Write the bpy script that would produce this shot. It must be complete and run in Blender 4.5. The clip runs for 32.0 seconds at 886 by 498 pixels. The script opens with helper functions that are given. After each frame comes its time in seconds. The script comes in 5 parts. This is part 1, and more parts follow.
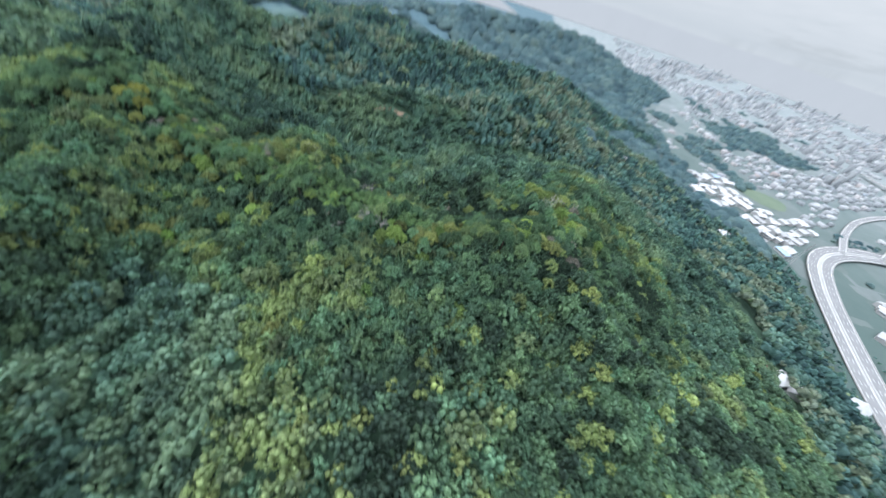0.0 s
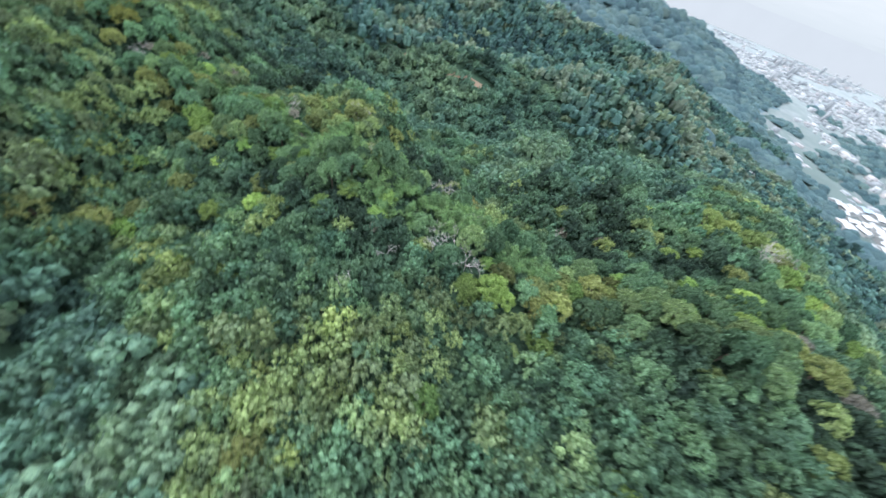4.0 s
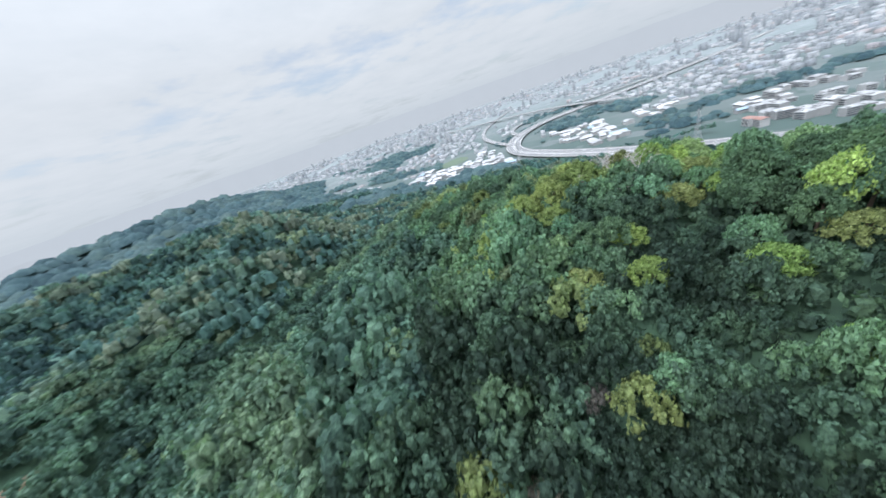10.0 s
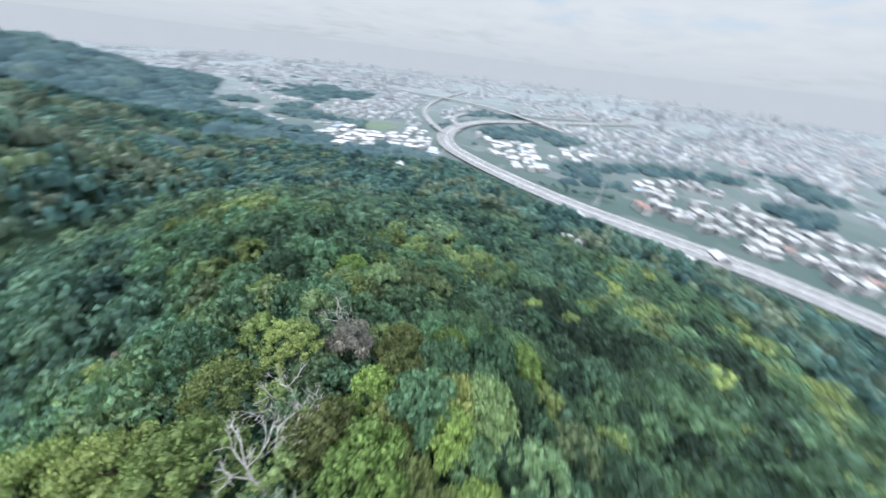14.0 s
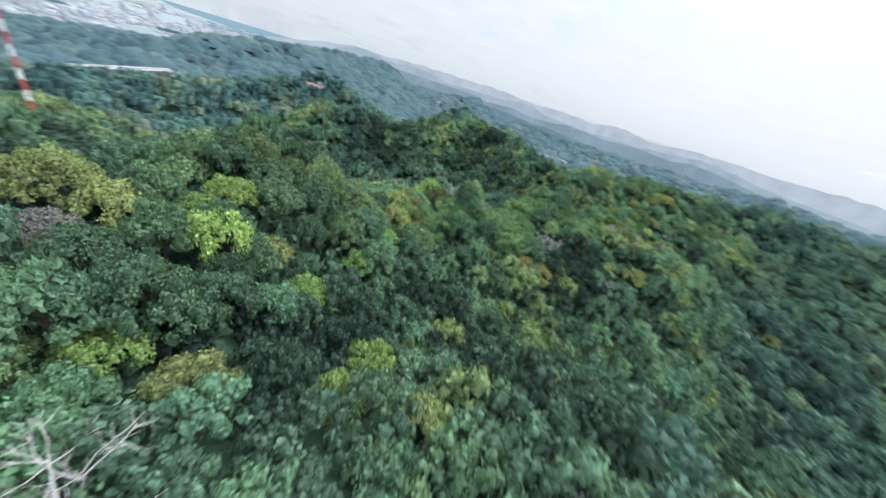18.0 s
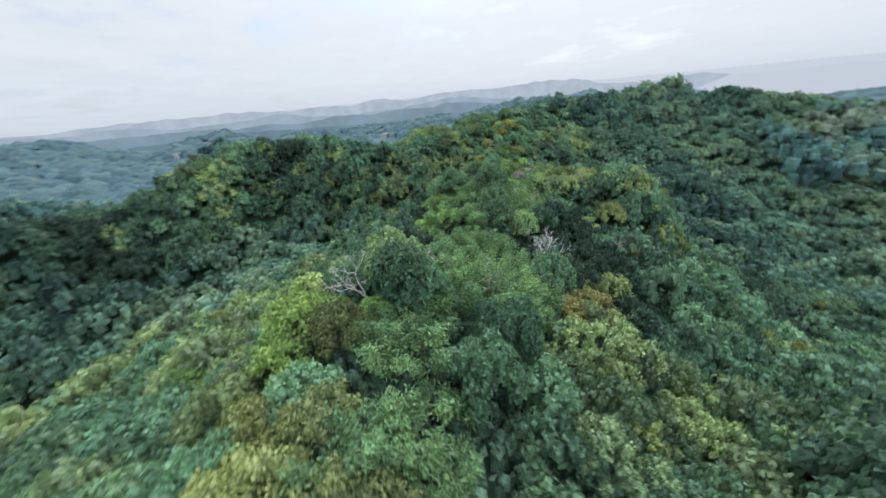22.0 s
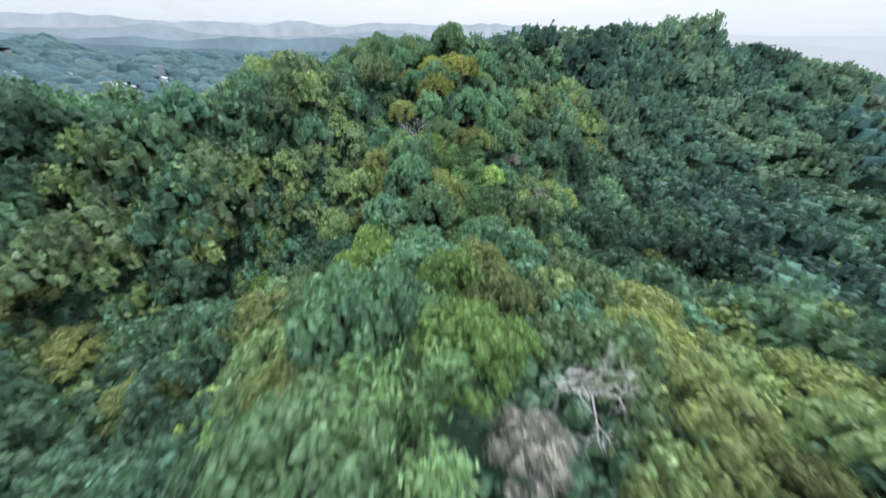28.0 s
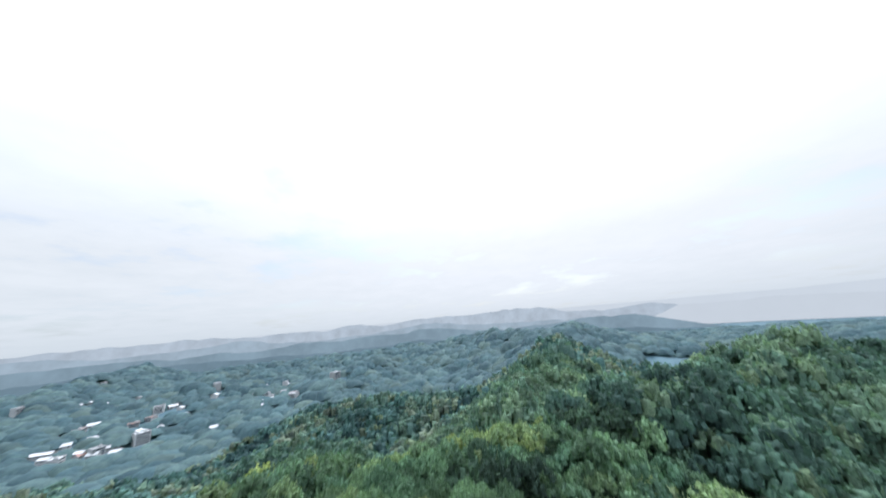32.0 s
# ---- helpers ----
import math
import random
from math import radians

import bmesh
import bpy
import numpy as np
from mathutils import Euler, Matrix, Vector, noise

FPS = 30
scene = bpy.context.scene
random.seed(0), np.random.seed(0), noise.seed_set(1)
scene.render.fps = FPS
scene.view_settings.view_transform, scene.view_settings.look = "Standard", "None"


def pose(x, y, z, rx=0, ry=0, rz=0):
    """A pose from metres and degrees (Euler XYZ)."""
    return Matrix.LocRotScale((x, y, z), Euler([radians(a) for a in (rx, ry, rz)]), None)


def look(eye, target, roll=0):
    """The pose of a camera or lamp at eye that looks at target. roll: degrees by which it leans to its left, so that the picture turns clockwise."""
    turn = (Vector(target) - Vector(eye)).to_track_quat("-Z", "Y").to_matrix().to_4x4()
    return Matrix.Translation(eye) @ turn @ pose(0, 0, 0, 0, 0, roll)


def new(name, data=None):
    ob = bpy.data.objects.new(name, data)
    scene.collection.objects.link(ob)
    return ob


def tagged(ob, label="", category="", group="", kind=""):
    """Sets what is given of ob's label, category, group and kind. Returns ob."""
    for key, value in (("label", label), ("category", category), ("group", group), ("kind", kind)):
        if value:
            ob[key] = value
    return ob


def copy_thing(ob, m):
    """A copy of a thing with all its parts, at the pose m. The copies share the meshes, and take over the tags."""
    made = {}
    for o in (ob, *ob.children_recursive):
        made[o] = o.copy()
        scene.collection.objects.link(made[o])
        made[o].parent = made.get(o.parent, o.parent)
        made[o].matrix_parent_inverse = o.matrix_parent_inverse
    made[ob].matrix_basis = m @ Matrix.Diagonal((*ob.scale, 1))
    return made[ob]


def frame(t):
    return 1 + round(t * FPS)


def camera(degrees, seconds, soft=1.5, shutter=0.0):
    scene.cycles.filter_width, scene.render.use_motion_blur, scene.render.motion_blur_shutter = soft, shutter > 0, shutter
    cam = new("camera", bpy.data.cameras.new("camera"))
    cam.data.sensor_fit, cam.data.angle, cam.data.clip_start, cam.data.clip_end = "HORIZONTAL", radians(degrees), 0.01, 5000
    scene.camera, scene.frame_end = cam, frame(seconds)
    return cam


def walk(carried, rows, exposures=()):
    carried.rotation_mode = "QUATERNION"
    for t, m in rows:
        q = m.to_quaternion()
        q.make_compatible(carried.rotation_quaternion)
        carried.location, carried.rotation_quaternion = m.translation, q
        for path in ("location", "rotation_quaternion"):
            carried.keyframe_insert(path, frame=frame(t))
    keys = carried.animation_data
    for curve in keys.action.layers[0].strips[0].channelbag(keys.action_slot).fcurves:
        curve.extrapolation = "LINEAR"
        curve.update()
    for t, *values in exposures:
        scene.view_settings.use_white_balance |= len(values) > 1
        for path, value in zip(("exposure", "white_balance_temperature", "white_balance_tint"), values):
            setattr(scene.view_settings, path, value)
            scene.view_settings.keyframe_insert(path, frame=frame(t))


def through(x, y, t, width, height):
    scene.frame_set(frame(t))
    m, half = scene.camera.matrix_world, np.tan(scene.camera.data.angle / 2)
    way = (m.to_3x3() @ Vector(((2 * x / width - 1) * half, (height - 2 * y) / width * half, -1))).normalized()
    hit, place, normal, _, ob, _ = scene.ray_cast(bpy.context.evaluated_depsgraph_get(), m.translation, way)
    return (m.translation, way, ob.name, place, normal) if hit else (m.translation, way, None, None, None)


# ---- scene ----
cam = camera(112.0, 32.0, soft=1.5, shutter=0.5)

# seconds, place, heading to the left of +y, pitch up, roll
PATH = [
    (0.0, -4.38, 15.27, 205.65, 0.47, -44.17, 17.77),
    (0.5, -7.74, 22.10, 207.10, -2.67, -56.90, 30.23),
    (1.0, -11.07, 30.09, 207.48, -0.65, -60.92, 42.62),
    (1.5, -16.39, 38.01, 205.23, -2.51, -60.14, 48.35),
    (2.0, -21.39, 45.49, 200.50, -3.32, -58.62, 49.14),
    (2.5, -25.69, 51.90, 194.54, -1.64, -58.22, 47.87),
    (4.5, -45.19, 82.39, 153.79, 7.04, -43.74, 10.78),
    (5.0, -50.05, 91.58, 148.32, 4.14, -39.79, 3.18),
    (5.5, -53.11, 100.93, 142.69, 1.83, -36.45, -1.40),
    (6.0, -54.93, 109.67, 137.56, -0.68, -30.10, -5.84),
    (6.5, -56.08, 118.62, 134.17, -4.54, -23.73, -11.37),
    (7.0, -55.36, 127.13, 131.38, -8.13, -20.59, -12.66),
    (7.5, -53.32, 135.40, 129.51, -13.33, -18.90, -12.93),
    (8.0, -49.80, 142.92, 128.16, -19.18, -17.80, -13.45),
    (8.5, -45.42, 150.13, 128.26, -24.62, -18.52, -15.04),
    (9.0, -40.33, 156.23, 130.29, -31.22, -20.61, -19.18),
    (9.5, -33.51, 161.47, 132.64, -37.41, -22.83, -19.57),
    (10.0, -26.53, 165.81, 135.07, -43.78, -24.73, -19.65),
    (10.5, -19.20, 169.68, 138.02, -51.06, -26.91, -20.97),
    (11.0, -11.39, 172.68, 140.93, -58.95, -29.76, -23.49),
    (11.5, -2.45, 174.51, 142.99, -66.50, -32.32, -25.40),
    (12.0, 7.61, 174.68, 144.14, -73.99, -35.68, -30.35),
    (12.5, 18.04, 172.51, 144.39, -79.46, -38.61, -30.75),
    (13.0, 28.48, 169.27, 143.45, -81.17, -38.53, -21.73),
    (13.5, 38.38, 165.86, 142.63, -76.13, -35.66, -4.81),
    (15.5, 67.80, 177.68, 139.59, 11.81, -33.44, 32.28),
    (16.0, 69.30, 184.83, 138.84, 43.07, -37.78, 32.18),
    (16.5, 65.81, 190.84, 138.31, 69.72, -39.80, 21.71),
    (17.0, 58.28, 193.72, 136.78, 91.74, -36.51, 14.09),
    (17.5, 49.53, 194.95, 136.11, 111.67, -31.52, 15.12),
    (18.0, 40.54, 192.39, 135.44, 127.88, -28.84, 18.31),
    (18.5, 33.51, 187.63, 134.93, 136.43, -28.51, 17.27),
    (19.0, 27.65, 181.43, 134.31, 138.36, -28.67, 14.88),
    (19.5, 22.55, 174.38, 133.16, 136.59, -28.31, 11.75),
    (20.0, 17.58, 167.49, 131.42, 130.58, -27.38, 7.56),
    (20.5, 12.99, 161.11, 130.14, 121.05, -26.44, 4.69),
    (21.0, 7.81, 154.83, 128.84, 112.16, -25.86, 0.63),
    (21.5, 2.25, 149.53, 127.14, 105.43, -25.96, -3.19),
    (22.0, -4.54, 145.06, 124.09, 97.85, -26.43, -5.38),
    (22.5, -10.80, 141.43, 120.19, 91.45, -26.79, -11.27),
    (23.0, -18.12, 139.83, 118.06, 88.14, -27.29, -14.64),
    (23.5, -26.08, 140.38, 118.26, 84.72, -29.88, -16.05),
    (24.0, -34.42, 142.12, 119.20, 83.28, -34.01, -16.53),
    (24.5, -42.55, 144.66, 119.88, 82.96, -36.16, -15.40),
    (26.5, -88.85, 153.95, 111.08, 86.44, -37.64, 1.25),
    (27.0, -98.88, 154.44, 111.39, 85.61, -38.26, 1.25),
    (27.5, -109.31, 154.79, 112.10, 85.07, -38.25, 1.33),
    (28.0, -119.32, 155.24, 113.51, 84.92, -35.54, 1.49),
    (28.5, -129.82, 155.51, 115.74, 84.97, -31.14, 1.18),
    (29.0, -138.84, 156.12, 117.75, 85.95, -25.10, 0.67),
    (29.5, -147.63, 156.91, 121.00, 87.53, -16.73, -0.23),
    (30.0, -153.97, 157.87, 123.96, 89.15, -6.70, -1.57),
    (30.5, -159.91, 158.38, 128.96, 90.27, 1.37, -3.49),
    (31.0, -163.49, 159.04, 133.48, 90.98, 4.73, -6.24),
    (31.5, -166.37, 159.57, 137.99, 91.09, 6.79, -6.21),
    (32.0, -169.72, 160.12, 141.43, 90.23, 13.55, -5.13),
]


def aim(x, y, z, yaw, pitch, roll):
    return pose(x, y, z) @ pose(0, 0, 0, 90 + pitch, 0, yaw) @ pose(0, 0, 0, 0, 0, roll)


walk(cam, [(row[0], aim(*row[1:])) for row in PATH], [(0.0, -0.17, 6080, 14.0), (2.5, 0.08, 6080, 14.0), (5.0, 0.14, 6080, 14.0), (7.0, -0.20, 6080, 14.0), (10.0, -0.23, 6080, 14.0), (13.0, -0.24, 6080, 14.0), (15.5, -0.15, 6080, 14.0), (16.2, -0.12, 6080, 14.0), (17.0, 0.12, 6080, 14.0), (18.0, 0.00, 6080, 14.0), (19.0, -0.12, 6080, 14.0), (24.5, -0.16, 6080, 14.0), (27.0, 0.16, 6080, 14.0), (28.0, 0.10, 6080, 14.0), (29.0, -0.02, 6080, 14.0), (30.0, -0.20, 6080, 14.0), (32.0, -0.10, 6080, 14.0)])

# ---------------------------------------------------------------- light
SUN_YAW, SUN_EL = 74.0, 52.0
SUN_DIR = Vector((-math.sin(radians(SUN_YAW)) * math.cos(radians(SUN_EL)), math.cos(radians(SUN_YAW)) * math.cos(radians(SUN_EL)), math.sin(radians(SUN_EL))))


class Nodes:
    """A small helper to write node trees in few lines."""

    def __init__(self, tree):
        self.tree = tree
        tree.nodes.clear()

    def add(self, kind, settings=None, **inputs):
        node = self.tree.nodes.new(kind)
        for key, value in (settings or {}).items():
            setattr(node, key, value)
        for key, value in inputs.items():
            slot = node.inputs[int(key[1:])] if key[0] == "i" and key[1:].isdigit() else node.inputs[key.replace("_", " ")]
            if isinstance(value, bpy.types.NodeSocket):
                self.tree.links.new(value, slot)
            else:
                slot.default_value = value
        return node

    def ramp(self, fac, stops, mode="LINEAR"):
        node = self.add("ShaderNodeValToRGB", i0=fac)
        ramp = node.color_ramp
        ramp.interpolation = mode
        while len(ramp.elements) < len(stops):
            ramp.elements.new(0.5)
        for el, (at, col) in zip(ramp.elements, stops):
            el.position = at
            el.color = (*col, 1) if len(col) == 3 else col
        return node.outputs[0]

    def mix(self, fac, a, b, blend="MIX"):
        node = self.add("ShaderNodeMix", {"data_type": "RGBA", "blend_type": blend, "clamp_result": False})
        for slot, value in ((node.inputs[0], fac), (node.inputs[6], a), (node.inputs[7], b)):
            if isinstance(value, bpy.types.NodeSocket):
                self.tree.links.new(value, slot)
            else:
                slot.default_value = value if not isinstance(value, tuple) or len(value) == 4 else (*value, 1)
        return node.outputs[2]

    def math(self, op, a, b=0.0, clamp=False):
        return self.add("ShaderNodeMath", {"operation": op, "use_clamp": clamp}, i0=a, i1=b).outputs[0]

    def noise(self, vector, scale, detail=4.0, rough=0.55):
        return self.add("ShaderNodeTexNoise", i0=vector, Scale=scale, Detail=detail, Roughness=rough).outputs[0]


def build_world():
    world = bpy.data.worlds.new("overcast_sky")
    world.use_nodes = True
    scene.world = world
    n = Nodes(world.node_tree)
    way = n.add("ShaderNodeTexCoord").outputs["Generated"]
    parts = n.add("ShaderNodeSeparateXYZ", i0=way)
    up = parts.outputs[2]
    sky = n.add("ShaderNodeTexSky", {"sky_type": "NISHITA", "sun_disc": False, "sun_elevation": radians(SUN_EL),
                                     "sun_rotation": radians(-SUN_YAW), "air_density": 1.0, "dust_density": 2.5})
    blue = n.mix(1.0, sky.outputs[0], (0.15, 0.16, 0.165), "MULTIPLY")
    # cloud deck: stretched towards the horizon as a flat layer is
    flat = n.math("ADD", n.math("MAXIMUM", up, 0.0), 0.12)
    deck = n.add("ShaderNodeCombineXYZ", i0=n.math("DIVIDE", parts.outputs[0], flat), i1=n.math("DIVIDE", parts.outputs[1], flat), i2=0.0).outputs[0]
    big = n.noise(deck, 0.55, 5.0, 0.55)
    fine = n.noise(deck, 2.2, 6.0, 0.6)
    cover = n.math("ADD", n.math("MULTIPLY", big, 0.75), n.math("MULTIPLY", fine, 0.25))
    rift = n.ramp(cover, [(0.35, (0.55, 0.55, 0.55)), (0.47, (1, 1, 1))])
    tone = n.ramp(fine, [(0.3, (0.646, 0.690, 0.694)), (0.65, (0.712, 0.748, 0.746))])
    toward = n.add("ShaderNodeVectorMath", {"operation": "DOT_PRODUCT"}, i0=way, i1=tuple(SUN_DIR)).outputs["Value"]
    glow = n.math("POWER", n.math("MAXIMUM", toward, 0.0), 3.0)
    tone = n.mix(n.math("MULTIPLY", glow, 0.85), tone, (1.0, 1.0, 1.0))
    clouds = n.mix(rift, blue, tone)
    # an overcast sky grows brighter towards the zenith
    crown_light = n.ramp(up, [(0.22, (1.0, 1.0, 1.0)), (0.5, (1.25, 1.27, 1.3)), (0.9, (4.3, 4.44, 4.58))])
    clouds = n.mix(1.0, clouds, crown_light, "MULTIPLY")
    low = n.math("POWER", n.math("SUBTRACT", 1.0, n.math("ABSOLUTE", up), clamp=True), 14.0)
    hazy = n.mix(n.math("MULTIPLY", glow, 0.7), (0.545, 0.598, 0.612), (0.78, 0.80, 0.81))
    col = n.mix(n.math("MULTIPLY", low, 0.9), clouds, hazy)
    bg = n.add("ShaderNodeBackground", Color=col, Strength=1.25)
    n.add("ShaderNodeOutputWorld", i0=bg.outputs[0])


build_world()
sun_data = bpy.data.lights.new("sun", "SUN")
sun_data.energy, sun_data.angle, sun_data.color = 2.2, radians(16), (1.0, 0.965, 0.91)
sun = new("sun", sun_data)
sun.matrix_world = look(SUN_DIR * 900, (0, 0, 0))

# ---------------------------------------------------------------- materials
def material(name):
    mat = bpy.data.materials.new(name)
    mat.use_nodes = True
    return mat, Nodes(mat.node_tree)


def surface(name, stops, scale, rough=0.8, bump=0.0, bump_scale=None, metal=0.0, spread=0.0):
    """A plain worn surface: a ramp over noise at two scales, with an optional bump and variation from thing to thing."""
    mat, n = material(name)
    at = n.add("ShaderNodeNewGeometry").outputs["Position"]
    coarse = n.noise(at, scale, 5.0, 0.6)
    grain = n.noise(at, scale * 14, 3.0, 0.6)
    col = n.ramp(n.math("ADD", n.math("MULTIPLY", coarse, 0.7), n.math("MULTIPLY", grain, 0.3)), stops)
    if spread:
        rnd = n.add("ShaderNodeObjectInfo").outputs["Random"]
        col = n.mix(1.0, col, n.ramp(rnd, [(0, (1 - spread,) * 3), (1, (1.0, 1.0, 1.0))]), "MULTIPLY")
    shader = n.add("ShaderNodeBsdfPrincipled", Base_Color=col, Roughness=rough, Metallic=metal)
    if bump:
        b = n.add("ShaderNodeBump", Strength=bump, Height=n.noise(at, bump_scale or scale * 10, 4.0))
        mat.node_tree.links.new(b.outputs[0], shader.inputs["Normal"])
    n.add("ShaderNodeOutputMaterial", i0=shader.outputs[0])
    return mat


def leaves(name, stops, source="object", vary=0.32, shine=0.10, through=0.30, hue=(1.08, 1.0, 1.07)):
    """Foliage. Its hue runs over the stops from tree to tree, its value from leaf bunch to leaf bunch."""
    mat, n = material(name)
    geo = n.add("ShaderNodeNewGeometry")
    if source == "object":
        tree = n.add("ShaderNodeObjectInfo").outputs["Random"]
    else:
        tree = n.add("ShaderNodeAttribute", {"attribute_name": "tint"}).outputs["Fac"]
    col = n.ramp(tree, [(a, (hue[0] * r, hue[1] * g, hue[2] * b)) for a, (r, g, b) in stops])
    leaf = n.ramp(geo.outputs["Random Per Island"], [(0, (1 - vary,) * 3), (1, (1 + vary * 0.6,) * 3)])
    col = n.mix(1.0, col, leaf, "MULTIPLY")
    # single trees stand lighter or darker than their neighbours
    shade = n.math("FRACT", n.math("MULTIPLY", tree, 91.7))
    col = n.mix(1.0, col, n.ramp(shade, [(0, (1 - 1.3 * vary,) * 3), (1, (1 + 1.25 * vary, 1 + 1.2 * vary, 1 + 0.9 * vary))]), "MULTIPLY")
    patch = n.noise(geo.outputs["Position"], 0.11, 4.0, 0.6)
    col = n.mix(1.0, col, n.ramp(patch, [(0.3, (0.74, 0.78, 0.8)), (0.7, (1.22, 1.18, 1.05))]), "MULTIPLY")
    sprig = n.noise(geo.outputs["Position"], 1.4, 3.0, 0.6)
    col = n.mix(1.0, col, n.ramp(sprig, [(0.32, (0.82, 0.83, 0.86)), (0.66, (1.14, 1.13, 1.07))]), "MULTIPLY")
    # single leaves within each bunch: their own shade and tilt
    blade = n.add("ShaderNodeTexVoronoi", {"feature": "F1"}, Vector=geo.outputs["Position"], Scale=5.0)
    tilt = blade.outputs["Color"]
    col = n.mix(1.0, col, n.ramp(tilt, [(0.2, (0.74, 0.75, 0.78)), (0.8, (1.28, 1.27, 1.20))]), "MULTIPLY")
    away = n.add("ShaderNodeVectorMath", {"operation": "SUBTRACT"}, i0=tilt, i1=(0.5, 0.5, 0.5)).outputs[0]
    bent = n.add("ShaderNodeVectorMath", {"operation": "MULTIPLY_ADD"}, i0=away, i1=(0.95, 0.95, 0.95), i2=geo.outputs["Normal"]).outputs[0]
    facing = n.add("ShaderNodeVectorMath", {"operation": "NORMALIZE"}, i0=bent).outputs[0]
    body = n.add("ShaderNodeBsdfPrincipled", Base_Color=col, Roughness=0.68, Normal=facing)
    body.inputs["Specular IOR Level"].default_value = shine
    thin = n.add("ShaderNodeBsdfTranslucent", Color=n.mix(1.0, col, (1.15, 1.28, 0.92), "MULTIPLY"))
    out = n.add("ShaderNodeMixShader", i0=through, i1=body.outputs[0], i2=thin.outputs[0])
    n.add("ShaderNodeOutputMaterial", i0=out.outputs[0])
    return mat


GREENS = [(0.0, (0.070, 0.126, 0.090)), (0.22, (0.090, 0.168, 0.114)), (0.42, (0.120, 0.216, 0.126)), (0.56, (0.100, 0.205, 0.138)),
          (0.68, (0.166, 0.256, 0.134)), (0.80, (0.150, 0.212, 0.122)), (0.90, (0.204, 0.291, 0.119)), (1.0, (0.231, 0.303, 0.123))]
M_WOOD = leaves("mixed_forest_leaves", GREENS, "tint", 0.32, hue=(1.05, 1.0, 1.13))
# valley, slope and far leaves turn bluer by distance: haze painted into their colour
M_VALLEY = leaves("haze_tinted_valley_leaves", [(0, (0.060, 0.130, 0.123)), (0.45, (0.080, 0.166, 0.147)), (0.7, (0.112, 0.196, 0.147)), (0.85, (0.136, 0.186, 0.140)), (1, (0.160, 0.236, 0.140))], "tint", 0.26, hue=(1.08, 1.03, 1.20))
M_SLOPE = leaves("haze_tinted_slope_leaves", [(0, (0.070, 0.138, 0.110)), (0.45, (0.096, 0.184, 0.134)), (0.7, (0.118, 0.198, 0.134)), (0.86, (0.126, 0.204, 0.132)), (1, (0.146, 0.230, 0.136))], "tint", 0.26, hue=(1.04, 1.0, 1.14))
M_FARWOOD = leaves("haze_tinted_far_leaves", [(0, (0.060, 0.118, 0.140)), (0.5, (0.074, 0.136, 0.156)), (0.85, (0.086, 0.148, 0.158)), (1, (0.100, 0.160, 0.156))], "tint", 0.12, hue=(1.06, 1.0, 1.08))
M_LEAF = {
    "green": leaves("broad_green_leaves", [(0, (0.090, 0.178, 0.118)), (0.6, (0.130, 0.230, 0.134)), (1, (0.171, 0.262, 0.134))]),
    "dark": leaves("dark_glossy_leaves", [(0, (0.086, 0.166, 0.108)), (1, (0.114, 0.206, 0.122))]),
    "lime": leaves("fresh_lime_leaves", [(0, (0.171, 0.308, 0.108)), (1, (0.226, 0.343, 0.119))]),
    "teal": leaves("blue_green_leaves", [(0, (0.102, 0.214, 0.136)), (1, (0.132, 0.252, 0.160))]),
    "olive": leaves("olive_fine_leaves", [(0, (0.160, 0.218, 0.098)), (1, (0.206, 0.256, 0.108))]),
    "billow": leaves("yellow_olive_fine_leaves", [(0, (0.172, 0.262, 0.104)), (1, (0.214, 0.288, 0.112))], "object", 0.24),
    "russet": leaves("rusty_olive_leaves", [(0, (0.172, 0.188, 0.082)), (1, (0.196, 0.200, 0.086))]),
    "yellow": leaves("yellow_green_blossom", [(0, (0.226, 0.270, 0.086)), (1, (0.262, 0.300, 0.096))]),
    "grey": leaves("grey_brown_twigs", [(0, (0.182, 0.192, 0.180)), (1, (0.230, 0.242, 0.226))]),
    "bamboo": leaves("bamboo_leaves", [(0, (0.122, 0.232, 0.116)), (1, (0.160, 0.280, 0.134))]),
}
M_BARK = surface("rough_brown_bark", [(0.3, (0.06, 0.045, 0.032)), (0.7, (0.14, 0.115, 0.09))], 1.2, 0.9, 0.5)
M_DEAD = surface("bleached_dead_wood", [(0.3, (0.30, 0.285, 0.27)), (0.7, (0.52, 0.50, 0.48))], 1.5, 0.85, 0.4)
M_CULM = surface("yellowing_bamboo_culm", [(0.3, (0.16, 0.18, 0.07)), (0.7, (0.30, 0.28, 0.14))], 1.0, 0.6, 0.2)
M_WALL = surface("pale_rendered_wall", [(0.3, (0.36, 0.37, 0.375)), (0.7, (0.48, 0.49, 0.49))], 0.15, 0.85, 0.1, spread=0.35)
M_ROOF = surface("white_painted_metal_roof", [(0.3, (0.43, 0.445, 0.455)), (0.7, (0.58, 0.59, 0.60))], 0.10, 0.5, 0.1, spread=0.30)
M_RED = surface("red_brown_roof_sheets", [(0.3, (0.26, 0.14, 0.115)), (0.7, (0.34, 0.20, 0.165))], 0.2, 0.6, 0.1, spread=0.2)
M_BLUE = surface("faded_blue_roof_sheets", [(0.3, (0.22, 0.34, 0.44)), (0.7, (0.36, 0.46, 0.54))], 0.2, 0.5, 0.1, spread=0.2)
M_GREY = surface("weathered_grey_roof", [(0.3, (0.35, 0.365, 0.375)), (0.7, (0.49, 0.50, 0.51))], 0.2, 0.8, 0.1, spread=0.3)
M_GLASS = surface("dark_window_glass", [(0.3, (0.03, 0.04, 0.05)), (0.7, (0.06, 0.075, 0.09))], 0.4, 0.12)
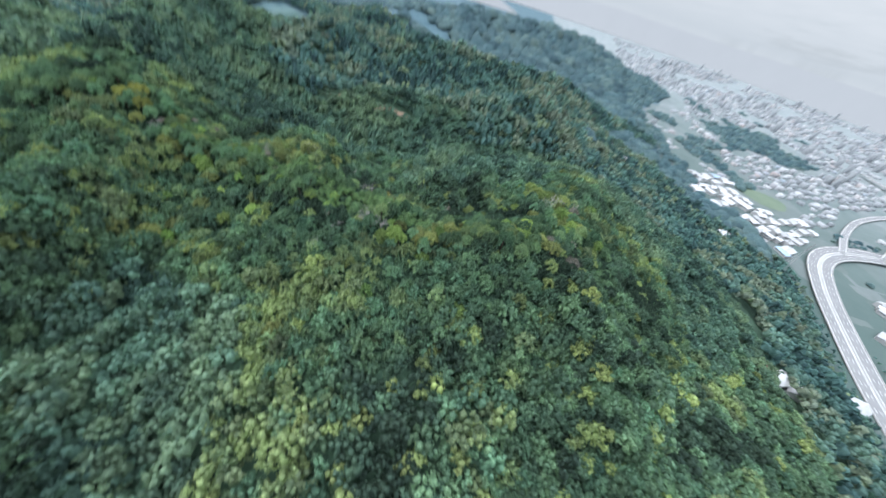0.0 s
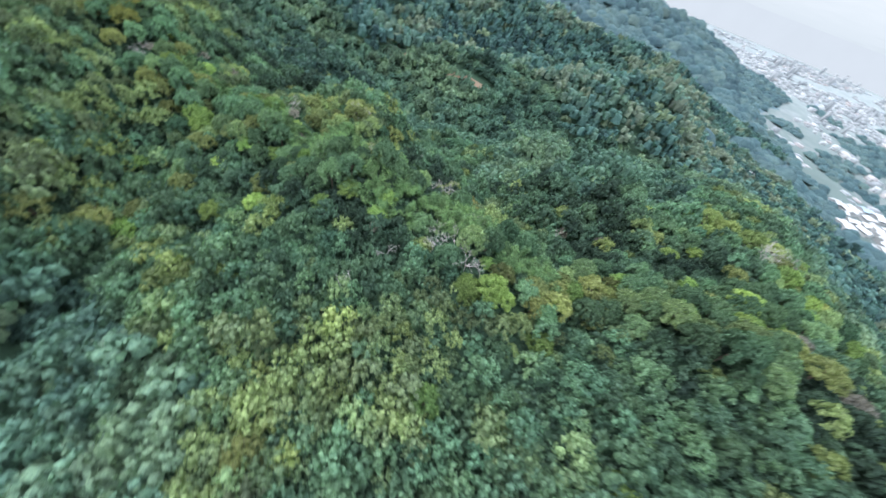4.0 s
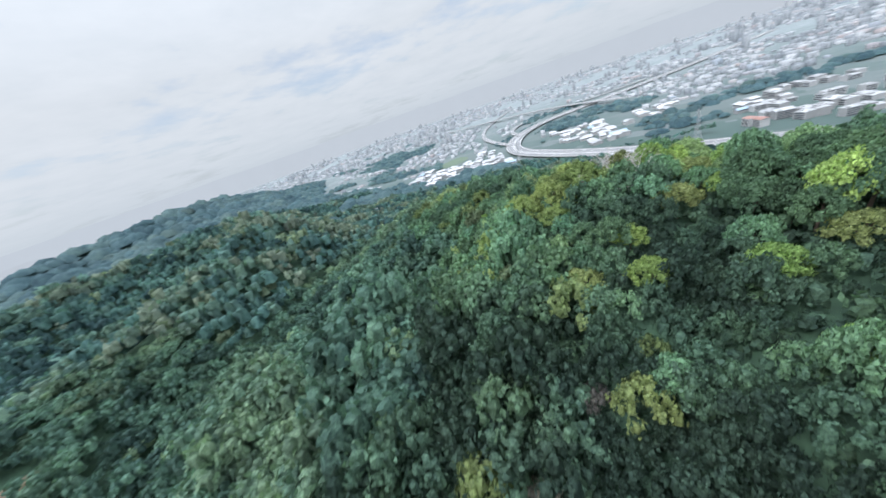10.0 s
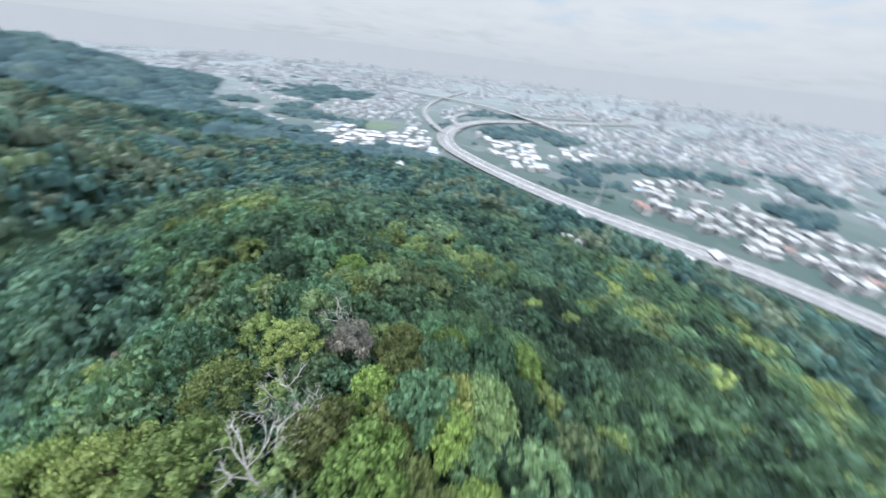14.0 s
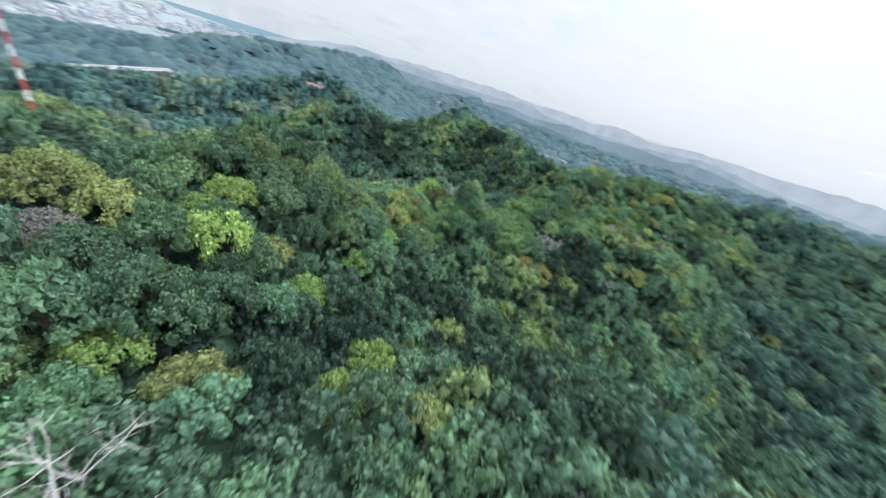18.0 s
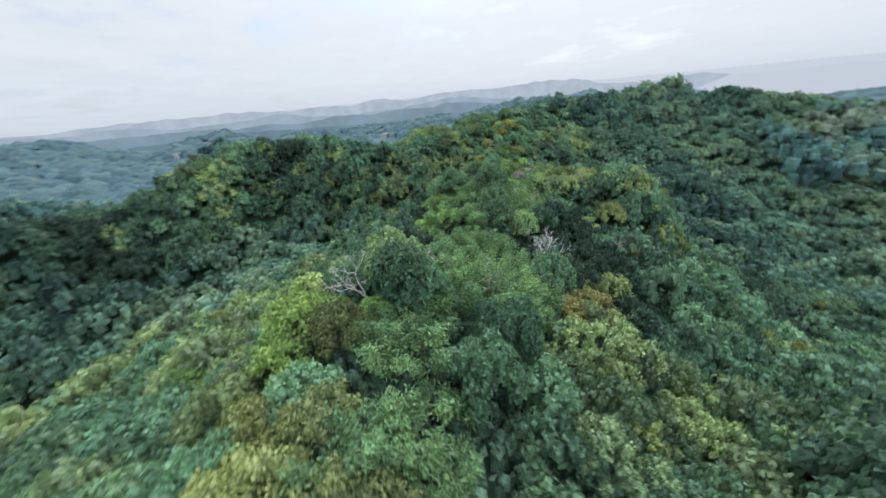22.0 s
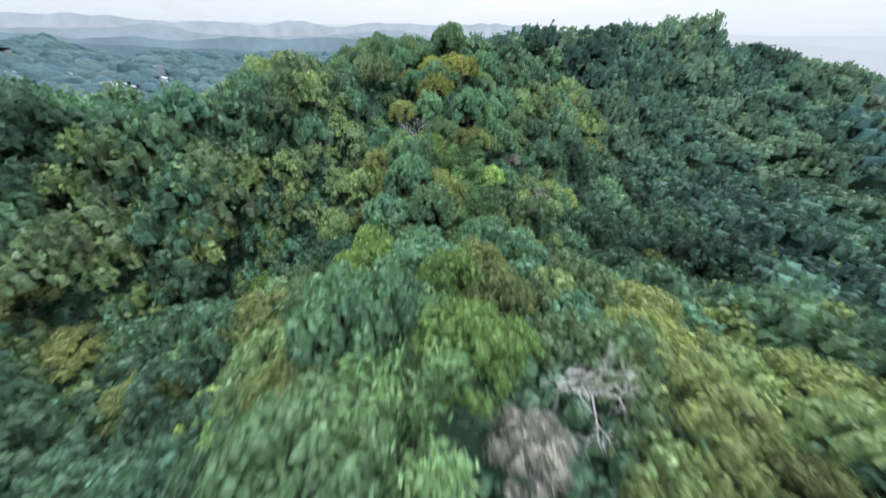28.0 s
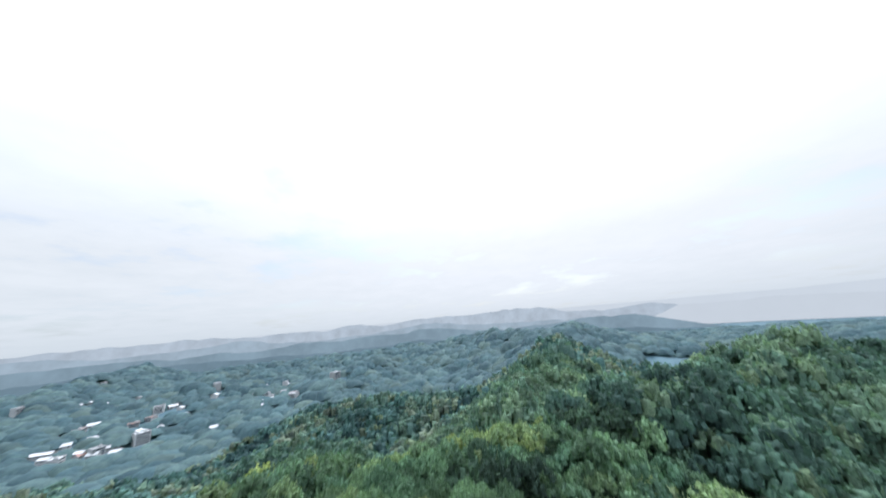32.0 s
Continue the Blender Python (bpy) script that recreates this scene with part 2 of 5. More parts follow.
M_ASPHALT = surface("worn_grey_asphalt", [(0.3, (0.150, 0.155, 0.160)), (0.7, (0.205, 0.21, 0.215))], 0.08, 0.9, 0.2)
M_CONCRETE = surface("weathered_concrete", [(0.3, (0.27, 0.275, 0.275)), (0.7, (0.39, 0.395, 0.39))], 0.12, 0.85, 0.2)
M_PAINT = surface("white_road_paint", [(0.3, (0.66, 0.66, 0.64)), (0.7, (0.80, 0.80, 0.78))], 0.5, 0.7)
M_STEEL = surface("galvanised_steel", [(0.3, (0.34, 0.35, 0.36)), (0.7, (0.5, 0.51, 0.52))], 0.6, 0.45, metal=0.6)
M_MASTRED = surface("red_mast_paint", [(0.3, (0.42, 0.06, 0.05)), (0.7, (0.56, 0.10, 0.08))], 0.6, 0.55)
M_MASTWHITE = surface("white_mast_paint", [(0.3, (0.70, 0.70, 0.69)), (0.7, (0.82, 0.82, 0.81))], 0.6, 0.55)
M_DIRT = surface("bare_orange_earth", [(0.3, (0.19, 0.13, 0.09)), (0.7, (0.30, 0.215, 0.15))], 0.12, 0.95, 0.5)
M_FIELD = surface("short_pale_grass", [(0.3, (0.078, 0.118, 0.080)), (0.7, (0.118, 0.155, 0.104))], 0.03, 0.95, 0.3)

# ---------------------------------------------------------------- the lie of the land
RIDGES = []  # crest lines: x, y, height; then the width of the slope
RIDGES.append(([(118, 185, 69), (59, 173, 104), (25, 135, 110), (14, 143, 97), (-33, 132, 95), (-51, 150, 89), (-81, 143, 101), (-109, 145, 78), (-128, 155, 91), (-160, 153, 79), (-196, 162, 90), (-224, 163, 102), (-240, 140, 101), (-274, 200, 105), (-316, 306, 107), (-359, 366, 79), (-385, 470, 80), (-372, 586, 72), (-440, 680, 60)], 153))
RIDGES.append(([(-338, 376, 102), (-282, 472, 83), (-200, 560, 82), (-80, 600, 90), (30, 620, 81), (110, 700, 62), (170, 790, 30)], 156))
RIDGES.append(([(46, 177, 110), (77, 208, 96), (92, 264, 89), (115, 325, 46), (150, 380, 31)], 152))
RIDGES.append(([(-99, 153, 96), (-109, 184, 93), (-146, 218, 68), (-177, 228, 67), (-205, 262, 50)], 67))
RIDGES.append(([(-142, 142, 84), (-147, 131, 79), (-130, 106, 68), (-118, 92, 60)], 60))
RIDGES.append(([(62, 188, 100), (40, 202, 100), (13, 190, 94), (7, 229, 89)], 61))
RIDGES.append(([(47, 144, 110), (66, 101, 97), (75, 40, 74), (75, -30, 60), (72, -95, 54), (60, -180, 48), (40, -260, 38), (-20, -330, 26)], 101))
RIDGES.append(([(-219, 151, 100), (-198, 106, 92), (-178, 79, 95), (-170, 15, 98), (-120, -18, 85), (-76, -60, 79), (-40, -120, 46)], 62))
RIDGES.append(([(-163, 39, 79), (-213, 21, 96), (-261, -34, 86), (-297, -110, 90), (-330, -200, 55)], 107))
RIDGES.append(([(20, -200, 44), (-60, -235, 56), (-147, -245, 76), (-230, -260, 64), (-300, -330, 30)], 90))
RIDGES.append(([(-298, 188, 91), (-386, 223, 104), (-470, 259, 90), (-560, 290, 90), (-700, 330, 90), (-860, 420, 98)], 127))
RIDGES.append(([(-466, 260, 78), (-520, 150, 55), (-560, 60, 50), (-600, -30, 33)], 95))
RIDGES.append(([(-241, 105, 101), (-291, 102, 85), (-350, 60, 70), (-420, 20, 43)], 123))
RIDGES.append(([(-440, 620, 69), (-360, 800, 49), (-250, 1000, 84), (-60, 1120, 98), (120, 1220, 96), (260, 1400, 80)], 190))
RIDGES.append(([(-700, 330, 90), (-900, 300, 94), (-1100, 240, 90), (-1300, 120, 60)], 150))
RIDGES.append(([(-150, -640, 74), (-330, -720, 88), (-520, -860, 100), (-800, -1060, 100)], 190))
RIDGES.append(([(-860, 420, 98), (-1200, 600, 70)], 260))
RIDGES.append(([(-1150, 240, 50), (-1280, -80, 52), (-1300, -420, 44)], 200))
RIDGES.append(([(-440, 680, 70), (-600, 860, 50), (-900, 1100, 52)], 250))
RIDGES.append(([(-250, 1000, 56), (-420, 1300, 60)], 230))
RIDGES.append(([(-50, 156, 86), (-75, 185, 75), (-88, 215, 63), (-85, 255, 43)], 70))
RIDGES.append(([(-15, 206, 85), (-32, 241, 61), (-23, 279, 67), (-10, 320, 35)], 80))
RIDGES.append(([(-177, 228, 69), (-192, 270, 65), (-200, 310, 47)], 80))
RIDGES.append(([(-20, 148, 85), (-35, 115, 75), (-55, 80, 50)], 70))
RIDGES.append(([(-302, 181, 101), (-266, 235, 80), (-230, 270, 60)], 80))
RIDGES.append(([(-268, 320, 88), (-190, 360, 54), (-116, 379, 67), (-44, 423, 67), (49, 465, 88)], 103))
RIDGES.append(([(150, 210, 60), (220, 180, 38), (280, 170, 18)], 80))
RIDGES.append(([(-820, -110, 36), (-960, -40, 52), (-1120, -70, 42)], 110))
RIDGES.append(([(-900, -430, 34), (-1050, -500, 52), (-1240, -440, 42)], 120))
RIDGES.append(([(-1000, 130, 44), (-1160, 60, 62), (-1370, -20, 58)], 130))
RIDGES.append(([(-690, -570, 34), (-900, -760, 60), (-1160, -830, 76)], 150))


def lattice(i, j, seed):
    h = (i.astype(np.int64) * 374761393 + j.astype(np.int64) * 668265263 + seed * 974634533) & 0x7FFFFFFF
    h = ((h ^ (h >> 13)) * 1274126177) & 0x7FFFFFFF
    return ((h ^ (h >> 16)) & 0xFFFF) / 65535.0


def wavy(x, y, size, seed):
    """Smooth value noise from 0 to 1 with cells of that size in metres."""
    u, v = np.asarray(x) / size, np.asarray(y) / size
    i, j = np.floor(u), np.floor(v)
    a, b = u - i, v - j
    a, b = a * a * (3 - 2 * a), b * b * (3 - 2 * b)
    i, j = i.astype(np.int64), j.astype(np.int64)
    low = lattice(i, j, seed) * (1 - a) + lattice(i + 1, j, seed) * a
    top = lattice(i, j + 1, seed) * (1 - a) + lattice(i + 1, j + 1, seed) * a
    return low * (1 - b) + top * b


def ground_z(x, y):
    x, y = np.asarray(x, float), np.asarray(y, float)
    z = np.zeros(np.broadcast(x, y).shape)
    wx, wy = x + 16 * (wavy(x, y, 60, 1) - 0.5), y + 16 * (wavy(x, y, 60, 2) - 0.5)
    for line, width in RIDGES:
        for (ax, ay, ah), (bx, by, bh) in zip(line, line[1:]):
            dx, dy = bx - ax, by - ay
            t = np.clip(((wx - ax) * dx + (wy - ay) * dy) / (dx * dx + dy * dy), 0, 1)
            d = np.hypot(wx - ax - t * dx, wy - ay - t * dy)
            d = np.sqrt(d * d + 64) - 8
            z = np.maximum(z, (ah + t * (bh - ah)) * np.maximum(np.exp(-d / width) - 0.09, 0) * 1.099)
    rise = np.clip(z / 40, 0, 1)
    z = z + rise * (9 * (wavy(x, y, 46, 3) - 0.5) + 4 * (wavy(x, y, 19, 4) - 0.5))
    return z + 1.2 * wavy(x, y, 90, 5)


def steps(near, far, fine, grow):
    out, s = [0.0], fine
    while out[-1] < far:
        if out[-1] > near:
            s *= grow
        out.append(out[-1] + s)
    return np.array(out)


def build_ground():
    mat, n = material("earth_undergrowth_and_streets")
    at = n.add("ShaderNodeNewGeometry").outputs["Position"]
    sep = n.add("ShaderNodeSeparateXYZ", i0=at)
    litter = n.ramp(n.noise(at, 0.35, 6.0, 0.65), [(0.3, (0.026, 0.056, 0.036)), (0.6, (0.046, 0.096, 0.056)), (0.75, (0.070, 0.110, 0.060))])
    plots = n.add("ShaderNodeTexVoronoi", {"feature": "F1", "distance": "CHEBYCHEV"}, Vector=at, Scale=0.016)
    # beyond the near hills haze-blue canopy tones are painted over the ground
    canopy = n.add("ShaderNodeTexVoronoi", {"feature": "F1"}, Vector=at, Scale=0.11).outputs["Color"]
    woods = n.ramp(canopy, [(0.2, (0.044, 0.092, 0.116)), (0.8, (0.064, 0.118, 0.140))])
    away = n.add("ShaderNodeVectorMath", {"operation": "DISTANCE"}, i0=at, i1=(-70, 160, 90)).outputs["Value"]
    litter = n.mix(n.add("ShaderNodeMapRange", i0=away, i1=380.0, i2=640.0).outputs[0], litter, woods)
    yards = n.ramp(plots.outputs["Color"], [(0.0, (0.030, 0.064, 0.060)), (0.45, (0.042, 0.080, 0.072)), (0.65, (0.080, 0.102, 0.098)), (0.82, (0.15, 0.165, 0.17)), (1.0, (0.044, 0.080, 0.066))])
    yards = n.mix(n.noise(at, 0.05, 6.0, 0.7), yards, (0.050, 0.078, 0.070))
    # farther out the plain is painted paler with distance, as if in haze
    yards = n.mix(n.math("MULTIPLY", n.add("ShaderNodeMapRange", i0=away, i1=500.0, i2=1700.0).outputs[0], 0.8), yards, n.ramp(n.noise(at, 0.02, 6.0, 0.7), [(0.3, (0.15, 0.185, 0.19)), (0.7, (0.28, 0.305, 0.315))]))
    low = n.math("LESS_THAN", n.math("ADD", sep.outputs[2], n.math("MULTIPLY", n.noise(at, 0.03, 3.0), 8.0)), 13.0)
    inland = n.math("MAXIMUM", n.math("LESS_THAN", sep.outputs[0], -420.0), n.math("MULTIPLY", n.math("LESS_THAN", sep.outputs[0], 240.0), n.math("GREATER_THAN", sep.outputs[1], 0.0)))
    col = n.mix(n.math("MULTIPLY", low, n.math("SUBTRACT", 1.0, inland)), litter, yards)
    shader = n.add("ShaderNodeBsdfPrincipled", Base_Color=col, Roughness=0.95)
    bump = n.add("ShaderNodeBump", Strength=0.6, Height=n.noise(at, 1.5, 5.0))
    mat.node_tree.links.new(bump.outputs[0], shader.inputs["Normal"])
    n.add("ShaderNodeOutputMaterial", i0=shader.outputs[0])
    arm = steps(330, 4700, 4.0, 1.045)
    axis = np.concatenate([-arm[:0:-1], arm])
    xs, ys = axis - 60, axis + 200
    gx, gy = np.meshgrid(xs, ys)
    gz = ground_z(gx, gy)
    verts = np.stack([gx, gy, gz], -1).reshape(-1, 3)
    w = len(xs)
    a = (np.arange(len(ys) - 1)[:, None] * w + np.arange(w - 1)).ravel()
    faces = np.stack([a, a + 1, a + w + 1, a + w], -1)
    me = mesh_from("ground", verts, faces)
    me.materials.append(mat)
    me.polygons.foreach_set("use_smooth", np.ones(len(faces), bool))
    tagged(new("ground", me), "hilly ground under dense forest, sloping to a flat plain", "ground", kind="structure")


def mesh_from(name, verts, faces, tint=None, smooth=False):
    """A mesh out of arrays of vertices and of faces that all have as many corners."""
    me = bpy.data.meshes.new(name)
    count, corners = faces.shape
    me.vertices.add(len(verts))
    me.vertices.foreach_set("co", np.ascontiguousarray(verts, np.float32).ravel())
    me.loops.add(count * corners)
    me.loops.foreach_set("vertex_index", np.ascontiguousarray(faces, np.int32).ravel())
    me.polygons.add(count)
    me.polygons.foreach_set("loop_start", np.arange(0, count * corners, corners, dtype=np.int32))
    if smooth:
        me.polygons.foreach_set("use_smooth", np.ones(count, bool))
    me.update(calc_edges=True)
    if tint is not None:
        me.attributes.new("tint", "FLOAT", "POINT").data.foreach_set("value", np.ascontiguousarray(tint, np.float32))
    return me


build_ground()

# ---------------------------------------------------------------- trees
rng = np.random.default_rng(7)
CREST = [(p[0], p[1]) for p in RIDGES[0][0][:13]]

def plan(k, first=0, last=None):
    return [(p[0], p[1]) for p in RIDGES[k][0][first:last]]


SPURS = [plan(7, 0, 5), plan(2, 0, 3), plan(6, 0, 3), plan(20), plan(23)]
WEST = plan(0, 12, 18)
NORTH = plan(1, 0, 6)
NEAR = 12


def off_line(x, y, line):
    best = np.full(np.shape(x), 1e9)
    for (ax, ay), (bx, by) in zip(line, line[1:]):
        dx, dy = bx - ax, by - ay
        t = np.clip(((x - ax) * dx + (y - ay) * dy) / (dx * dx + dy * dy), 0, 1)
        best = np.minimum(best, np.hypot(x - ax - t * dx, y - ay - t * dy))
    return best


def part(name, bm, mat, parent, label=""):
    """Links a bmesh as one mesh object under a thing or a part."""
    me = bpy.data.meshes.new(name)
    bm.to_mesh(me)
    bm.free()
    me.materials.append(mat)
    ob = new(name, me)
    ob.parent = parent
    return tagged(ob, label)


def unit(v):
    return v / np.maximum(np.linalg.norm(v, axis=-1, keepdims=True), 1e-9)


def tufts(gen, centre, radius, count, size, squash=0.8, droop=0.0, long=1.0):
    """Diamond-shaped leaf bunches on the upper shell of a clump. Vertices (4 each) only."""
    out = unit(gen.normal(size=(count, 3)))
    out[:, 2] = np.where(out[:, 2] < -0.25, -out[:, 2], out[:, 2])
    at = centre + out * radius * np.array([1, 1, squash]) * gen.uniform(0.82, 1.12, (count, 1))
    normal = unit(out + gen.normal(size=(count, 3)) * 0.45)
    side = unit(np.cross(normal, gen.normal(size=(count, 3))))
    other = np.cross(normal, side)
    side = side * size * gen.uniform(0.6, 1.25, (count, 1))
    other = other * size * long * gen.uniform(0.6, 1.25, (count, 1))
    dip = np.array([0, 0, -droop * size])
    return np.stack([at - side + dip, at - other * 0.9, at + side + dip, at + other], 1).reshape(-1, 3)


def octa(centre, radius, squash, gen):
    """An eight-sided core that closes a clump, given as quads with one doubled corner avoided: four quads round two poles."""
    j = gen.uniform(0.8, 1.1, 8)
    ring = np.array([[math.cos(a), math.sin(a), 0] for a in np.arange(4) * math.pi / 2 + gen.uniform(0, 1.5)])
    lo = ring * 0.95 + np.array([0, 0, -0.55])
    hi = ring @ np.array([[0.7, 0.7, 0], [-0.7, 0.7, 0], [0, 0, 1]]) * 0.72 + np.array([0, 0, 0.62])
    pts = np.concatenate([lo, hi]) * j[:, None] * radius * 0.84 * np.array([1, 1, squash])
    return centre + pts


OCTA_FACES = np.array([[0, 1, 5, 4], [1, 2, 6, 5], [2, 3, 7, 6], [3, 0, 4, 7], [4, 5, 6, 7]])


def crown(seed, clumps, bunches, size, wide=1.0, tall=0.75, clump=0.42, droop=0.0, long=1.0, lift=0.0):
    """A crown of unit radius, base at z = 0: clumps of leaf bunches laid over a dome. Vertices and quads."""
    gen = np.random.default_rng(seed)
    verts, faces, base = [], [], 0
    golden = math.pi * (3 - math.sqrt(5))
    for k in range(clumps):
        u = (k + 0.5) / clumps
        r = math.sqrt(u) * (wide - clump * 0.6)
        a = k * golden + gen.uniform(-0.5, 0.5)
        h = tall * (1.25 * math.sqrt(max(0.0, 1 - (r / wide) ** 2)) * gen.uniform(0.85, 1.1) - 0.2)
        c = np.array([math.cos(a) * r, math.sin(a) * r, h - clump * 0.35])
        rad = clump * gen.uniform(0.75, 1.25)
        core = octa(c, rad * (0.86 if bunches > 20 else 0.90 if bunches > 8 else 1.0 if bunches > 3 else 1.18), 0.8, gen)
        leaf = tufts(gen, c, rad, bunches, size, 0.8, droop, long)
        verts += [core, leaf]
        faces += [OCTA_FACES + base, np.arange(bunches * 4).reshape(-1, 4) + base + 8]
        base += 8 + bunches * 4
    return np.concatenate(verts), np.concatenate(faces)


def dome(seed):
    """A round far-off crown: a ring of eight, narrowing to a rounded tip."""
    gen = np.random.default_rng(seed)
    a = np.arange(8) * math.pi / 4
    rings = [np.stack([np.cos(a) * r, np.sin(a) * r, np.full(8, h)], -1) * gen.uniform(0.82, 1.12, (8, 1)) for r, h in ((1.0, -0.25), (0.66, 0.46))]
    k = np.arange(8)
    n = (k + 1) % 8
    faces = np.concatenate([np.stack([k, n, n + 8], -1), np.stack([k, n + 8, k + 8], -1), np.stack([k + 8, n + 8, np.full(8, 16)], -1)])
    return np.concatenate(rings + [[[0.0, 0.0, 0.78]]]), faces


def scatter(templates, x, y, z, radius, tall, turn, tint, pick):
    """All trees of a wood as one set of vertices, quads and tints."""
    vs, fs, ts, base = [], [], [], 0
    for k, (tv, tf) in enumerate(templates):
        m = np.flatnonzero(pick == k)
        if not len(m):
            continue
        c, s = np.cos(turn[m])[:, None], np.sin(turn[m])[:, None]
        r = radius[m][:, None]
        px = (tv[:, 0] * c - tv[:, 1] * s) * r + x[m][:, None]
        py = (tv[:, 0] * s + tv[:, 1] * c) * r + y[m][:, None]
        pz = tv[:, 2] * r * tall[m][:, None] + z[m][:, None]
        vs.append(np.stack([px, py, pz], -1).reshape(-1, 3).astype(np.float32))
        fs.append((tf[None] + (np.arange(len(m)) * len(tv))[:, None, None] + base).reshape(-1, tf.shape[1]))
        ts.append(np.repeat(tint[m], len(tv)))
        base += len(m) * len(tv)
    return np.concatenate(vs), np.concatenate(fs), np.concatenate(ts)


def spots(x0, x1, y0, y1, gap, gen):
    """A jittered grid of places."""
    gx, gy = np.meshgrid(np.arange(x0, x1, gap), np.arange(y0, y1, gap * 0.87))
    gx = gx + (np.arange(gx.shape[0]) % 2)[:, None] * gap / 2
    x, y = gx.ravel(), gy.ravel()
    return x + gen.uniform(-0.36, 0.36, x.size) * gap, y + gen.uniform(-0.36, 0.36, x.size) * gap


def plan_tint(x, y, gen):
    """The kind of tree by place: stands of like trees with single strangers among them."""
    v = 0.55 * wavy(x, y, 34, 21) + 0.25 * wavy(x, y, 13, 22) + 0.20 * gen.uniform(0, 1, x.size)
    v = np.clip((v - 0.5) * 2.3 + 0.46, 0, 0.86)
    odd = gen.uniform(0, 1, x.size)
    v = np.where(odd > 0.92, gen.uniform(0.84, 1.0, x.size), v)
    return np.where((odd > 0.86) & (odd < 0.92), gen.uniform(0.5, 0.62, x.size), v)


def built_up(x, y):
    """How densely the plain is built over, from 0 to 1."""
    return 0.55 * wavy(x, y, 170, 61) + 0.45 * wavy(x, y, 60, 62)


def plain_edge(y):
    """Where the hills end and the plain begins, as x for each y."""
    return np.interp(y, [-3000, -800, -420, -290, -70, 110, 325, 487, 560, 700, 900, 1500, 3000], [-900, -260, 225, 285, 375, 430, 480, 430, 330, 300, 330, 420, 700])


village_gen = np.random.default_rng(12)
VILLAGE = [(-615, -362), (-614, -305), (-612, -405), (-598, -380), (-632, -335), (-576, -436), (-695, -456), (-670, -401), (-776, -355), (-779, -150), (-835, -176), (-1013, -345), (-918, -245), (-853, 69), (-645, 103),
           (-832, 369), (-855, -677), (-847, -624), (-765, -406), (-688, -230)]
for cx, cy, spread in ((-615, -370, 45), (-780, -390, 70), (-860, -200, 80), (-980, -330, 110), (-850, -640, 90)):
    VILLAGE += [(float(village_gen.normal(cx, spread)), float(village_gen.normal(cy, spread * 0.7))) for _ in range(8)]


def wooded(x, y, z):
    """Where trees stand on hills and in the patches of the plain, clear of road, field and bare earth."""
    keep = (z > 9) | (built_up(x, y) < 0.31) | ((x < 400) & (z > 4))
    keep |= (x < plain_edge(y) - 12) & (wavy(x, y, 45, 66) < 0.84)
    keep &= off_line(x, y, [(p[0], p[1]) for p in HIGHWAY]) > 25
    keep &= off_line(x, y, [(45, -365), (-60, -425)]) > 34
    keep &= np.hypot((x - FIELD[0]) / FIELD[2], (y - FIELD[1]) / FIELD[3]) > 1
    for hx, hy in VILLAGE:
        keep &= np.hypot(x - hx - 8, y - hy - 9) > 21
    for line in TRACKS:
        keep &= off_line(x, y, line) > 4.6
    return keep


HIGHWAY = [(210, -420, 2), (262, -290, 3), (312, -165, 3), (350, -70, 5), (380, 18, 7), (394, 110, 8.5), (416, 200, 7), (456, 300, 5), (492, 380, 5), (538, 450, 5), (610, 500, 4.5), (720, 530, 4.5), (830, 520, 4.5), (930, 465, 4), (1060, 375, 4), (1300, 220, 4), (1700, 20, 2)]
FIELD = (562, 640, 46, 36)
TRACKS = [[(-190, 352), (-176, 362), (-168, 376), (-172, 392), (-160, 404)], [(-132, 352), (-112, 358), (-92, 362)], [(120, 300), (160, 330), (210, 350)]]


def trunk_mesh(name, height, radius, limbs, gen, reach):
    """A tapered trunk that leans a little, with limbs that fork into the crown."""
    bm = bmesh.new()

    def tube(path, radii, sides=6):
        rings = []
        for (p, r) in zip(path, radii):
            rings.append([bm.verts.new((p[0] + r * math.cos(a), p[1] + r * math.sin(a), p[2])) for a in np.arange(sides) * 2 * math.pi / sides])
        for low, top in zip(rings, rings[1:]):
            for k in range(sides):
                bm.faces.new((low[k], low[(k + 1) % sides], top[(k + 1) % sides], top[k]))
        bm.faces.new(rings[-1])

    lean = gen.uniform(-0.6, 0.6, 2)
    tube([(0, 0, -1.2), (lean[0] * 0.3, lean[1] * 0.3, height * 0.45), (lean[0], lean[1], height)], [radius * 1.3, radius, radius * 0.55])
    for k in range(limbs):
        a = k * 2.4 + gen.uniform(-0.4, 0.4)
        s = np.array([lean[0], lean[1], height * gen.uniform(0.6, 0.95)])
        e = s + np.array([math.cos(a) * reach, math.sin(a) * reach, reach * gen.uniform(0.4, 0.9)])
        m = (s + e) / 2 + np.array([0, 0, reach * 0.12])
        tube([s, m, e], [radius * 0.5, radius * 0.33, radius * 0.12], 5)
    me = bpy.data.meshes.new(name)
    bm.to_mesh(me)
    bm.free()
    return me


